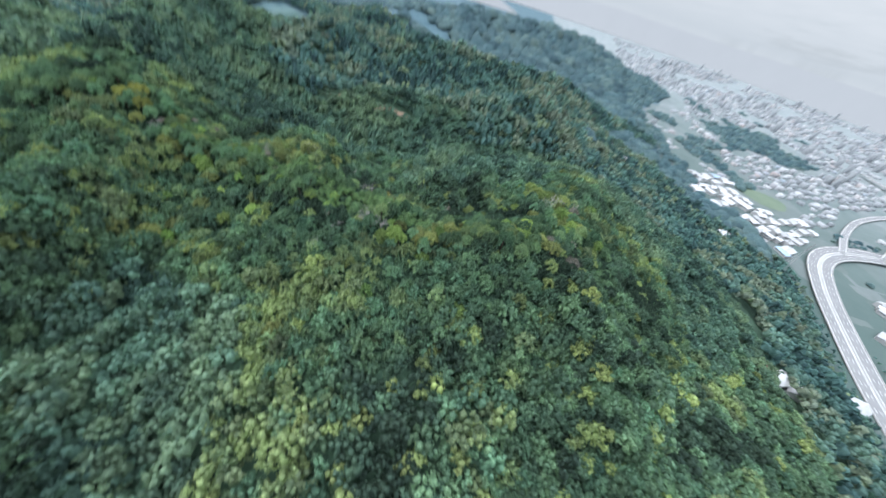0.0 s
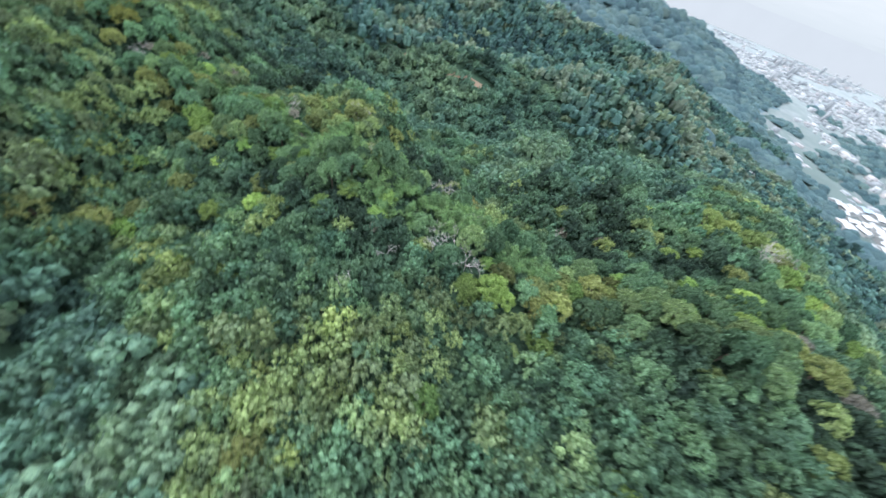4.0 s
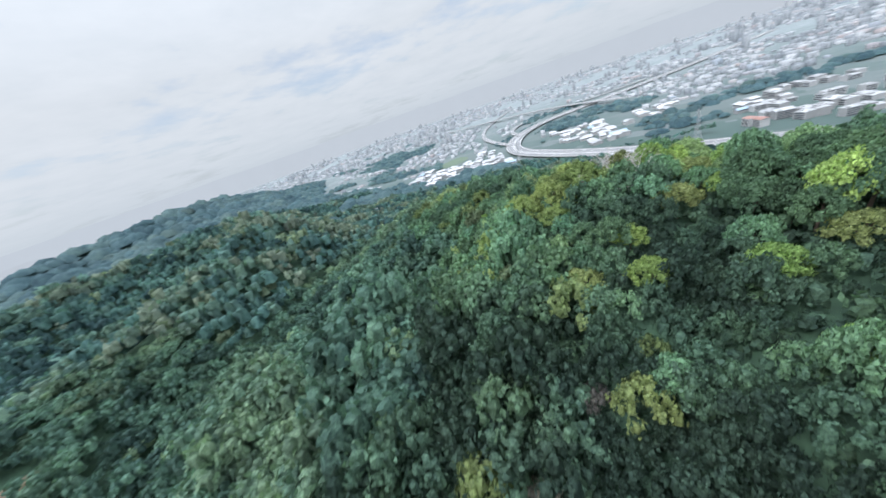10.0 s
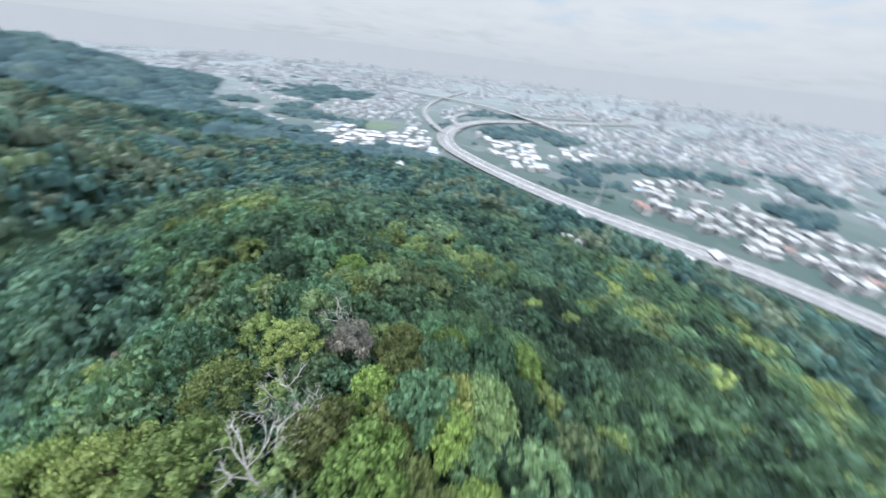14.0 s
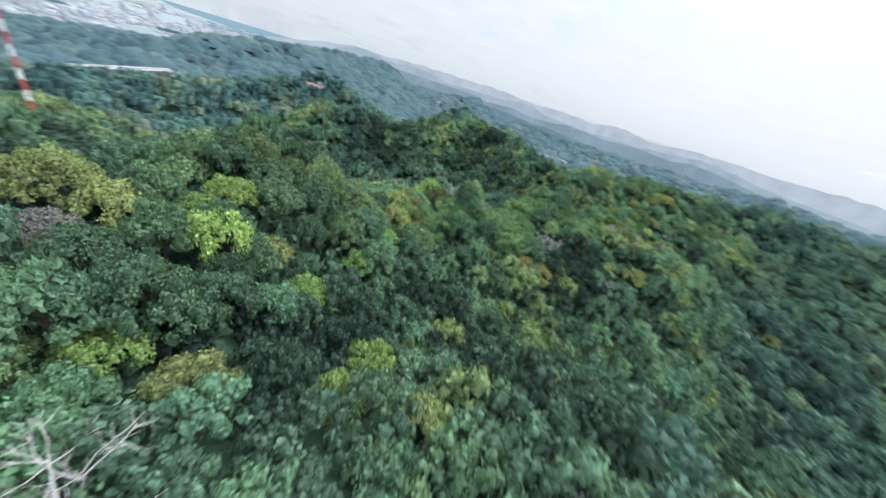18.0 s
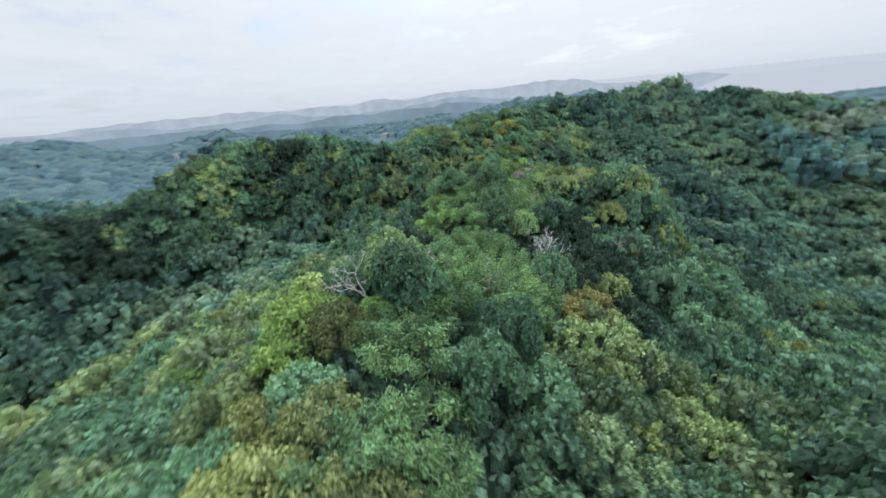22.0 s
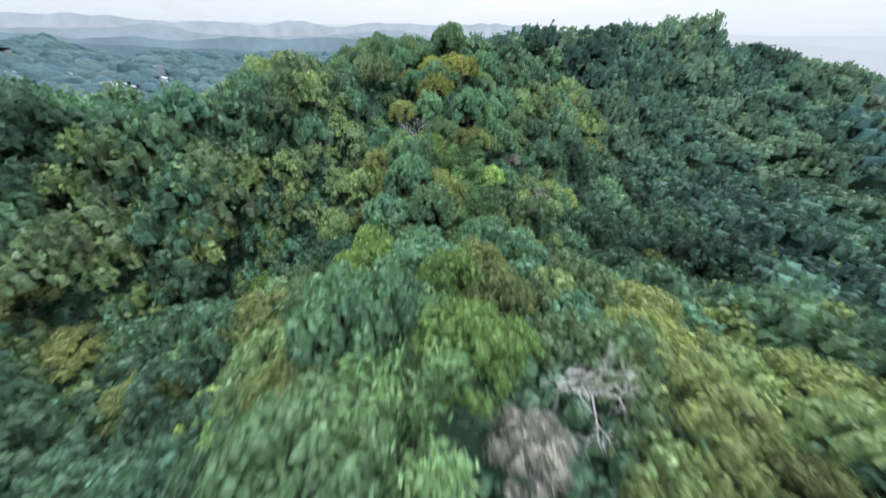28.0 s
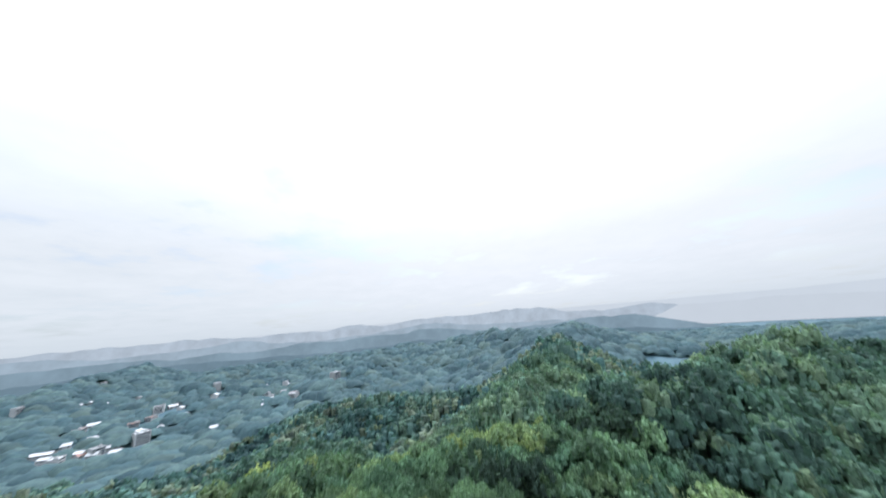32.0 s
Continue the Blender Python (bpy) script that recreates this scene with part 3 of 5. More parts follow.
KINDS = {  # label, clumps, bunches, leaf size, tall, clump, droop, long
    "green": ("rounded broadleaf tree with mid-green foliage on the ridge", 44, 64, 0.040, 0.76, 0.215, 0.3, 1.1),
    "dark": ("dense dark-green broadleaf tree on the forested slope", 40, 64, 0.041, 0.84, 0.23, 0.2, 1.0),
    "lime": ("bright lime-green tree with fresh leaves among darker trees", 44, 60, 0.039, 0.74, 0.20, 0.4, 1.2),
    "teal": ("blue-green tree with drooping whorled foliage", 36, 56, 0.048, 0.86, 0.22, 0.7, 1.7),
    "olive": ("olive-brown fine-leaved tree with a billowing crown", 48, 60, 0.034, 0.70, 0.20, 0.1, 1.0),
    "billow": ("large olive-yellow tree with a billowing crown of rounded tufts", 60, 46, 0.032, 0.82, 0.17, 0.0, 1.0),
    "grey": ("leafless grey-brown tree with a fuzzy crown of fine twigs", 22, 60, 0.030, 0.74, 0.27, 0.0, 4.0),
    "russet": ("olive-orange tree with rusty young leaves beside the bamboo", 40, 44, 0.040, 0.74, 0.20, 0.1, 1.0),
    "yellow": ("tree in yellow-green blossom on the ridge crest", 30, 60, 0.042, 0.78, 0.24, 0.1, 1.0),
}


def tree_thing(kind, seed):
    label, clumps, bunches, size, tall, clump, droop, long = KINDS[kind]
    gen = np.random.default_rng(seed)
    root = tagged(new("broadleaf_tree"), label, "tree", "trees along the ridge")
    tv, tf = crown(seed, clumps, bunches, size, 1.0, tall, clump, droop, long)
    me = mesh_from("crown", tv * np.array([4.0, 4.0, 5.2]) + np.array([0, 0, 2.7]), tf, smooth=True)
    me.materials.append(M_LEAF[kind])
    top = new("crown", me)
    stem = trunk_mesh("trunk", 5.4, 0.24, 5, gen, 2.0)
    stem.materials.append(M_BARK)
    low = new("trunk", stem)
    low.parent = top.parent = root
    return root


def bamboo_thing(seed):
    """A clump of eight arching culms; each culm carries its own plume of narrow leaves."""
    gen = np.random.default_rng(seed)
    root = tagged(new("bamboo_clump"), "feathery light-green bamboo clump with arching plumes", "bamboo", "bamboo thicket on the ridge")
    for k in range(8):
        a, out = gen.uniform(0, 6.28), gen.uniform(0.3, 2.2)
        foot = np.array([math.cos(a) * out * 0.6, math.sin(a) * out * 0.6, -0.8])
        h = gen.uniform(6.0, 9.0)
        bend = np.array([math.cos(a), math.sin(a), 0]) * gen.uniform(0.6, 2.6)
        path = [foot + np.array([0, 0, h + 0.8]) * t + bend * t ** 2.4 - np.array([0, 0, 1.1]) * t ** 5 for t in (0, 0.3, 0.6, 0.85, 1.0)]
        bm = bmesh.new()
        rings = []
        for p, r in zip(path, (0.06, 0.055, 0.045, 0.03, 0.012)):
            rings.append([bm.verts.new((p[0] + r * math.cos(b), p[1] + r * math.sin(b), p[2])) for b in (0, 2.1, 4.2)])
        for low, top in zip(rings, rings[1:]):
            for q in range(3):
                bm.faces.new((low[q], low[(q + 1) % 3], top[(q + 1) % 3], top[q]))
        culm = part("culm", bm, M_CULM, root)
        n = 230
        t = 0.34 + 0.68 * gen.uniform(0, 1, n) ** 0.7
        at = foot + np.outer(t, [0, 0, h + 0.8]) + np.outer(t ** 2.4, bend) - np.outer(t ** 5, [0, 0, 1.1])
        spread = (0.30 + 0.75 * np.sin(np.clip((t - 0.34) / 0.68, 0, 1) * math.pi * 0.85))[:, None]
        at = at + gen.normal(size=(n, 3)) * spread * np.array([0.62, 0.62, 0.4])
        way = unit(gen.normal(size=(n, 3)) * np.array([0.8, 0.8, 0.4]) + np.array([0, 0, 0.35]) + unit(bend) * 0.7)
        side = unit(np.cross(way, gen.normal(size=(n, 3)))) * gen.uniform(0.06, 0.12, (n, 1))
        ln = gen.uniform(0.5, 1.0, (n, 1))
        quad = np.stack([at, at + way * ln * 0.45 + side, at + way * ln + np.array([0, 0, -0.16]), at + way * ln * 0.45 - side], 1).reshape(-1, 3)
        me = mesh_from("foliage", quad, np.arange(n * 4).reshape(-1, 4))
        me.materials.append(M_LEAF["bamboo"])
        new("foliage", me).parent = culm
    return root


def bare_tree(seed, label="leafless grey dead tree with bleached branches"):
    """A dead tree: a trunk that forks three times into thin bleached twigs."""
    gen = np.random.default_rng(seed)
    bm = bmesh.new()

    def grow(p, way, length, r, depth):
        bend = unit(way + gen.normal(size=3) * 0.22)
        q = p + way * length * 0.5
        e = q + bend * length * 0.5
        rings = []
        for c, rr in ((p, r), (q, r * 0.8), (e, r * 0.55)):
            a1 = unit(np.cross(way, [0.31, 0.77, 0.55]))
            a2 = np.cross(way, a1)
            rings.append([bm.verts.new(c + rr * (a1 * math.cos(t) + a2 * math.sin(t))) for t in (0, 1.57, 3.14, 4.71)])
        for low, top in zip(rings, rings[1:]):
            for k in range(4):
                bm.faces.new((low[k], low[(k + 1) % 4], top[(k + 1) % 4], top[k]))
        if depth:
            for _ in range(3 if depth > 1 else 4):
                out = unit(bend + gen.normal(size=3) * 0.62 + np.array([0, 0, 0.15]))
                grow(e - bend * length * gen.uniform(0, 0.25), out, length * gen.uniform(0.55, 0.82), r * 0.55, depth - 1)

    grow(np.array([0.0, 0, -1.0]), unit(np.array([0.05, 0.03, 1.0])), 4.6, 0.20, 4)
    me = bpy.data.meshes.new("dead_tree")
    bm.to_mesh(me)
    bm.free()
    me.materials.append(M_DEAD)
    return tagged(new("dead_tree", me), label, "tree", "dead trees")


def at_ground(x, y, turn=0.0, scale=1.0, tall=1.0, sink=0.0):
    z = float(ground_z(np.array([x]), np.array([y]))[0])
    return pose(x, y, z - sink, 0, 0, turn) @ Matrix.Diagonal((scale, scale, scale * tall, 1))


# single trees that stand out, then the stands round them
MARKED = []


def stand(kind, *spots_and_scales):
    MARKED.extend((kind, x, y, s) for x, y, s in spots_and_scales)


stand("yellow", (-208, 166, 1.5), (-202, 160, 1.3), (-212, 160, 1.1))
stand("russet", (-50, 164, 1.25), (-46, 159, 0.9))
stand("lime", (-37, 161, 0.6), (-71, 132, 0.9), (-71, 138, 0.8), (-35, 131, 0.65), (-82, 134, 0.9), (-87, 128, 0.95), (-167, 124, 1.0), (-161, 115, 1.1), (-150, 103, 1.3), (-124, 118, 1.2))
stand("lime", (22, 172, 0.9), (34, 144, 0.9), (25, 158, 0.9), (29, 176, 0.8), (30, 141, 1.0), (43, 149, 1.0), (45, 163, 0.9), (88, 214, 1.1), (66, 232, 1.0), (-14, 118, 1.0), (10, 96, 1.1), (-34, 96, 1.1))
stand("teal", (-166, 150, 1.35), (-147, 156, 1.4), (-164, 141, 1.1), (-150, 151, 0.95), (30, 160, 0.9), (43, 155, 0.9), (-8, 160, 1.0), (-22, 128, 1.0), (8, 168, 0.9))
stand("olive", (-145, 184, 1.4), (-138, 144, 1.2), (-154, 99, 1.4), (-129, 174, 1.4), (-121, 169, 1.2), (-137, 178, 1.3), (-174, 212, 1.4), (-179, 245, 1.5), (-92, 161, 1.1), (-117, 178, 1.3), (-112, 166, 1.2))
stand("olive", (29, 231, 1.2), (-95, 184, 1.4), (-88, 187, 1.3), (42, 142, 1.2), (40, 170, 1.0), (28, 151, 0.9), (48, 137, 1.3), (20, 182, 0.9), (-157, 205, 1.4), (-149, 198, 1.3), (-66, 70, 1.3), (-84, 150, 0.9))
stand("olive", (-159, 91, 1.5), (-149, 110, 1.4), (-146, 136, 1.25), (-133, 198, 1.5), (-124, 184, 1.3), (-165, 204, 1.4), (-140, 190, 1.3), (-108, 140, 1.1), (-116, 133, 1.2), (-141, 122, 1.2))
stand("olive", (-105, 172, 1.3), (-110, 181, 1.4), (-103, 179, 1.1))
stand("lime", (-112, 125, 1.0), (-130, 142, 1.0), (-136, 134, 0.9), (-120, 144, 0.9), (-134, 162, 0.7), (-122, 158, 0.6))
stand("billow", (47, 189, 1.35), (43, 195, 1.5), (38, 201, 1.5), (33, 208, 1.35), (30, 215, 1.1), (53, 197, 1.2), (62, 197, 1.1), (36, 192, 1.0))
stand("grey", (-126, 161, 0.68), (-191, 159, 0.7), (-180, 182, 0.8), (-86, 178, 0.8), (-38, 217, 0.8), (3, 177, 0.65), (-10, 181, 0.7), (-80, 181, 0.7), (-118, 154, 0.7), (-70, 130, 0.6), (69, 193, 1.0), (61, 137, 1.1), (64, 158, 0.9), (48, 146, 0.7))
stand("grey", (50, 244, 0.8), (-34, 241, 0.7), (-21, 177, 0.6), (23, 199, 0.6), (83, 124, 0.9), (-73, 234, 0.7), (-153, 237, 0.8), (-190, 178, 0.7), (-154, 97, 0.7), (-121, 227, 0.8), (51, 274, 0.9))
DEAD = [(-107, 177, 1.0), (-58, 157, 1.15), (-64, 159, 1.0), (-48, 133, 0.9), (-46, 136, 0.85), (-43, 147, 0.75), (-63, 125, 0.8), (-130, 165, 0.8), (-40, 128, 1.0), (29, 225, 0.9), (-86, 158, 0.9), (-51, 131, 0.8), (-52, 138, 0.8),
        (46, 178, 1.0), (50, 182, 1.1), (54, 186, 1.0), (57, 189, 0.9), (10, 200, 1.0), (-11, 176, 0.8), (-67, 113, 0.9), (-190, 155, 0.8), (71, 197, 0.9), (-78, 178, 0.9), (-36, 219, 0.9)]
BAMBOO = [(-14, -36, 138, 5), (-36, -60, 147, 9), (-60, -84, 141, 7), (-72, -96, 156, 6), (-89, -118, 156, 9), (-118, -134, 153, 3), (-158, -182, 164, 4)]  # from x, to x, along y, half width


def in_bamboo(x, y):
    inside = np.zeros(np.shape(x), bool)
    for x0, x1, yc, half in BAMBOO:
        inside |= (x < x0) & (x > x1) & (np.abs(y - yc) < half)
    return inside


def plant():
    masters = {k: [tree_thing(k, 100 * i + j) for j in range(2)] for i, k in enumerate(KINDS)}
    used = {k: 0 for k in KINDS}

    def put(kind, x, y, scale, turn, tall=1.0):
        tree = masters[kind][used[kind] % 2]
        m = at_ground(x, y, turn, scale, tall)
        if used[kind] < 2:
            tree.matrix_basis = m
        else:
            copy_thing(tree, m @ Matrix.Diagonal([1 / s for s in tree.scale] + [1]))
        used[kind] += 1

    taken = [(x, y, 28 if k == "billow" else 12) for k, x, y, _ in MARKED] + [(x, y, 12) for x, y, _ in DEAD]
    for kind, x, y, s in MARKED:
        put(kind, x, y, s, rng.uniform(0, 360))
    first = [bare_tree(900 + j) for j in range(4)]
    for k, (x, y, s) in enumerate(DEAD):
        m = at_ground(x, y, rng.uniform(0, 360), s * 1.05)
        if k < 4:
            first[k].matrix_basis = m
        else:
            copy_thing(first[k % 4], m @ Matrix.Diagonal([1 / v for v in first[k % 4].scale] + [1]))
    # bamboo thicket
    clumps = [bamboo_thing(700 + j) for j in range(3)]
    bx, by = spots(-200, -10, 125, 172, 4.1, rng)
    keep = in_bamboo(bx, by)
    for k, (x, y) in enumerate(zip(bx[keep], by[keep])):
        m = at_ground(x, y, rng.uniform(0, 360), rng.uniform(0.8, 1.15) * (0.78 if -92 < x < -56 else 0.84 if -120 < x else 1.0))
        if k < 3:
            clumps[k].matrix_basis = m
        else:
            copy_thing(clumps[k % 3], m @ Matrix.Diagonal([1 / v for v in clumps[k % 3].scale] + [1]))
    # trees along the crest, each a thing
    x, y = spots(-256, 102, 95, 225, 5.6, rng)
    near = (off_line(x, y, CREST) < NEAR) & ~in_bamboo(x, y)
    x, y = x[near], y[near]
    tint = plan_tint(x, y, rng)
    for px, py, v in zip(x, y, tint):
        if min((px - a) ** 2 + (py - b) ** 2 - c for a, b, c in taken) < 0:
            continue
        kind = "dark" if v < 0.20 else "green" if v < 0.48 else "teal" if v < 0.60 else "green" if v < 0.66 else "olive" if v < 0.86 else "lime"
        put(kind, px, py, rng.uniform(0.82, 1.18), rng.uniform(0, 360), rng.uniform(1.05, 1.45))
    # the woods beyond
    fringe = [crown(30 + k, 19, 25, 0.059, 1.0, 0.80, 0.24, 0.3, 1.2) for k in range(8)]
    mid = [crown(40 + k, 14, 12, 0.088, 1.0, 0.80, 0.29, 0.3, 1.2) for k in range(8)]
    mid_far = [crown(50 + k, 8, 6, 0.125, 1.0, 0.80, 0.38, 0.3, 1.2) for k in range(8)]
    far = [crown(60 + k, 3, 2, 0.24, 1.0, 0.80, 0.46, 0.2, 1.2) for k in range(8)]
    dim = [dome(80 + k) for k in range(6)]
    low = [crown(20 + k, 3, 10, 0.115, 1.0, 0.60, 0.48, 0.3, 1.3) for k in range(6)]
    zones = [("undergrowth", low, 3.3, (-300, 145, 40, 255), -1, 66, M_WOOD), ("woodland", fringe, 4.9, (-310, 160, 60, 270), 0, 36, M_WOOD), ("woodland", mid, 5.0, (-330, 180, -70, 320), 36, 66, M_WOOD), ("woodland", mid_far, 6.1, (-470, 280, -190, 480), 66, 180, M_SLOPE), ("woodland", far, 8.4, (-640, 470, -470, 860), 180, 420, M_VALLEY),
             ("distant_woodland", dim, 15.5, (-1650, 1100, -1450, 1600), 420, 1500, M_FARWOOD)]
    for name, templates, gap, box, inner, outer, mat in zones:
        x, y = spots(*box, gap, rng)
        if 0 <= inner < 180:
            ex, ey = spots(*box, gap * 1.1, rng)
            fall = np.hypot(ground_z(ex + 3, ey) - ground_z(ex, ey), ground_z(ex, ey + 3) - ground_z(ex, ey)) / 3
            x, y = np.append(x, ex[fall > 0.75]), np.append(y, ey[fall > 0.75])
        d = off_line(x, y, CREST)
        for line in SPURS:
            d = np.where(d > 36, np.maximum(37, np.minimum(d, off_line(x, y, line) + 36)), d)
        d = np.where(d > 66, np.maximum(67, np.minimum(d, off_line(x, y, WEST) + 90)), d)
        d = np.where(d > 230, np.maximum(231, np.minimum(d, off_line(x, y, NORTH) + 240)), d)
        d = np.where(d > 110, d + 50 * (wavy(x, y, 40, 77) - 0.5), d)
        d = np.where(d > 270, d + 170 * (wavy(x, y, 80, 78) - 0.5), d)
        m = (d >= inner) & (d < outer) & ((d >= NEAR) if inner == 0 else True)
        if inner == 0:
            m &= ~in_bamboo(x, y)
        x, y = x[m], y[m]
        z = ground_z(x, y)
        m = wooded(x, y, z)
        if 0 <= inner < 180:
            for kind, mx, my, ms in MARKED:
                m &= np.hypot(x - mx, y - my) > (4.2 if kind == "billow" else 3.2) * ms
        x, y, z = x[m], y[m], z[m]
        n = x.size
        radius = gap * 0.5 * rng.uniform(1.05, 1.95, n)
        if inner == 0:
            radius *= 0.78
        if inner >= 180:
            radius *= np.clip((off_line(x, y, [(p[0], p[1]) for p in HIGHWAY]) - 8) / 55, 0.3, 1.0)
        tall = rng.uniform(0.95, 1.5, n) * (1.2 if 0 <= inner < 66 else 1.0)
        steep = np.hypot(ground_z(x + 3, y) - z, ground_z(x, y + 3) - z) / 3
        tall *= 1 + np.clip(steep, 0, 1.2) * 0.4
        radius = radius * (1 + np.clip(steep, 0, 1.0) * 0.3)
        tall = np.minimum(tall, 1.75)
        lift = rng.uniform(0.1, 1.05, n) if 0 <= inner < 180 else rng.uniform(0.3, 0.8, n) if inner >= 0 else np.full(n, 0.1)
        if inner > 400:
            radius *= rng.uniform(1.1, 1.45, n) * np.where(x > plain_edge(y), 0.6, 1.0)
            tall *= 0.5
            lift -= 0.25
        # undergrowth is kept to the darkest greens to paint shade between the crowns
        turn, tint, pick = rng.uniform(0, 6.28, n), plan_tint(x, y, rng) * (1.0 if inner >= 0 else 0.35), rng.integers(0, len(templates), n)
        label = "low leafy shrubs and vines under the ridge trees" if inner < 0 else "dense mixed green forest covering the hills" if inner < 400 else "distant forest on the far hills, haze tinted into its leaves"
        # the south-eastern flank keeps the mixed leaves; other slopes get the haze-tinted ones
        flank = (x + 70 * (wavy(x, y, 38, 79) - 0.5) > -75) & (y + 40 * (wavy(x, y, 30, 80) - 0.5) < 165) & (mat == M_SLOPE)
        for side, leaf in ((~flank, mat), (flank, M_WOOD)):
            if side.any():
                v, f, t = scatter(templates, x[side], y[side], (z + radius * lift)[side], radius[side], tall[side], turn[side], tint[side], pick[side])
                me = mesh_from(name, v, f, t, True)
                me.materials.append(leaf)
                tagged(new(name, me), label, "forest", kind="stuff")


plant()

# ---------------------------------------------------------------- roads, tracks and field
def smooth_line(points, gap):
    """Points along a smooth curve through the given ones."""
    p = np.array(points, float)
    p = np.vstack([2 * p[0] - p[1], p, 2 * p[-1] - p[-2]])
    out = []
    for a, b, c, d in zip(p, p[1:], p[2:], p[3:]):
        n = max(2, int(np.linalg.norm(c - b) / gap))
        for t in np.arange(n) / n:
            out.append(0.5 * ((2 * b) + (c - a) * t + (2 * a - 5 * b + 4 * c - d) * t * t + (3 * b - a - 3 * c + d) * t ** 3))
    out.append(p[-2])
    return np.array(out)


def sides(line):
    way = np.gradient(line, axis=0)
    way[:, 2] = 0
    way = unit(way)
    return np.stack([way[:, 1], -way[:, 0], 0 * way[:, 0]], -1)


def strip(line, off, profile):
    """A band swept along a line: profile points are (across, up). Returns vertices and quads."""
    out = sides(line)
    rows = [line + out * (off + u) + np.array([0, 0, v]) for u, v in profile]
    verts = np.stack(rows, 1)
    n, m = verts.shape[:2]
    a = (np.arange(n - 1)[:, None] * m + np.arange(m - 1)).ravel()
    return verts.reshape(-1, 3), np.stack([a, a + m, a + m + 1, a + 1], -1)


def structure(name, verts, faces, mat, label, category, parent=None):
    me = mesh_from(name, verts, faces)
    me.materials.append(mat)
    ob = new(name, me)
    if parent:
        ob.parent = parent
        return tagged(ob, label)
    return tagged(ob, label, category, kind="structure")


def dashes(line, off, length, gap, width, up):
    out, keep, base = sides(line), [], 0
    verts, faces = [], []
    s = np.concatenate([[0], np.cumsum(np.linalg.norm(np.diff(line, axis=0), axis=1))])
    for start in np.arange(0, s[-1] - length, length + gap):
        ends = [np.array([np.interp(v, s, line[:, k]) for k in range(3)]) for v in (start, start + length)]
        o = np.array([np.interp(start, s, out[:, k]) for k in range(3)])
        up_v = np.array([0, 0, up])
        verts += [ends[0] + o * (off - width) + up_v, ends[1] + o * (off - width) + up_v, ends[1] + o * (off + width) + up_v, ends[0] + o * (off + width) + up_v]
        faces.append([base, base + 1, base + 2, base + 3])
        base += 4
    return np.array(verts), np.array(faces)


def pier_mesh(height, span):
    bm = bmesh.new()
    for x in (-span / 2, span / 2):
        m = Matrix.Translation((x, 0, height / 2 - 1.2)) @ Matrix.Diagonal((1.6, 1.8, height - 1.4, 1))
        bmesh.ops.create_cube(bm, size=1, matrix=m)
    bmesh.ops.create_cube(bm, size=1, matrix=Matrix.Translation((0, 0, height - 1.6)) @ Matrix.Diagonal((span + 5, 2.2, 1.5, 1)))
    bmesh.ops.bevel(bm, geom=bm.edges[:], offset=0.12, segments=1, affect="EDGES")
    return bm


def motorway(name, points, half, label, lanes, piers):
    """One road: deck slab, two carriageways, barriers, lines and piers where it stands high."""
    line = smooth_line(points, 9.0)
    v, f = strip(line, 0, [(-half - 0.6, -0.2), (-half - 0.6, 0.0), (half + 0.6, 0.0), (half + 0.6, -0.2), (half - 0.4, -1.5), (-half + 0.4, -1.5), (-half - 0.6, -0.2)])
    road = structure(name, v, f, M_CONCRETE, label, "road")
    gap = 1.2 if lanes > 1 else 0.0
    tracks = [(-half / 2 - gap / 2, half / 2 - gap / 2 - 0.8), (half / 2 + gap / 2, half / 2 - gap / 2 - 0.8)] if lanes > 1 else [(0, half - 0.9)]
    for mid, w in tracks:
        v, f = strip(line, mid, [(-w, 0.02), (w, 0.02)])
        structure("carriageway", v, f, M_ASPHALT, "grey asphalt carriageway", "", road)
        for edge in (-w + 0.5, w - 0.5):
            v, f = strip(line, mid + edge, [(-0.18, 0.03), (0.18, 0.03)])
            structure("edge_line", v, f, M_PAINT, "white edge line", "", road)
        for lane in np.linspace(-w + 0.5, w - 0.5, 4)[1:-1]:
            v, f = dashes(line, mid + lane, 6, 9, 0.14, 0.034)
            tagged(structure("lane_dashes", v, f, M_PAINT, "white dashed lane lines", "", road), kind="stuff")
    walls = [(-half - 0.2), (half + 0.2)] + ([0.0] if lanes > 1 else [])
    for off in walls:
        v, f = strip(line, off, [(-0.22, 0.0), (-0.12, 0.9), (0.12, 0.9), (0.22, 0.0)])
        structure("barrier", v, f, M_CONCRETE, "low concrete barrier", "", road)
    if piers:
        s = np.concatenate([[0], np.cumsum(np.linalg.norm(np.diff(line, axis=0), axis=1))])
        out = sides(line)
        made = {}
        for at in np.arange(20, s[-1], 42):
            p = np.array([np.interp(at, s, line[:, k]) for k in range(3)])
            o = np.array([np.interp(at, s, out[:, k]) for k in range(3)])
            g = float(ground_z(np.array([p[0]]), np.array([p[1]]))[0])
            high = p[2] - g
            if high < 5.0:
                continue
            key = round(high / 2) * 2
            ob = new("pier", made[key].data) if key in made else part("pier", pier_mesh(key, half * 1.25), M_CONCRETE, road, "concrete portal pier")
            made.setdefault(key, ob)
            ob.parent = road
            ob.matrix_basis = pose(p[0], p[1], p[2] - key - 0.1, 0, 0, math.degrees(math.atan2(o[1], o[0])))
    return road


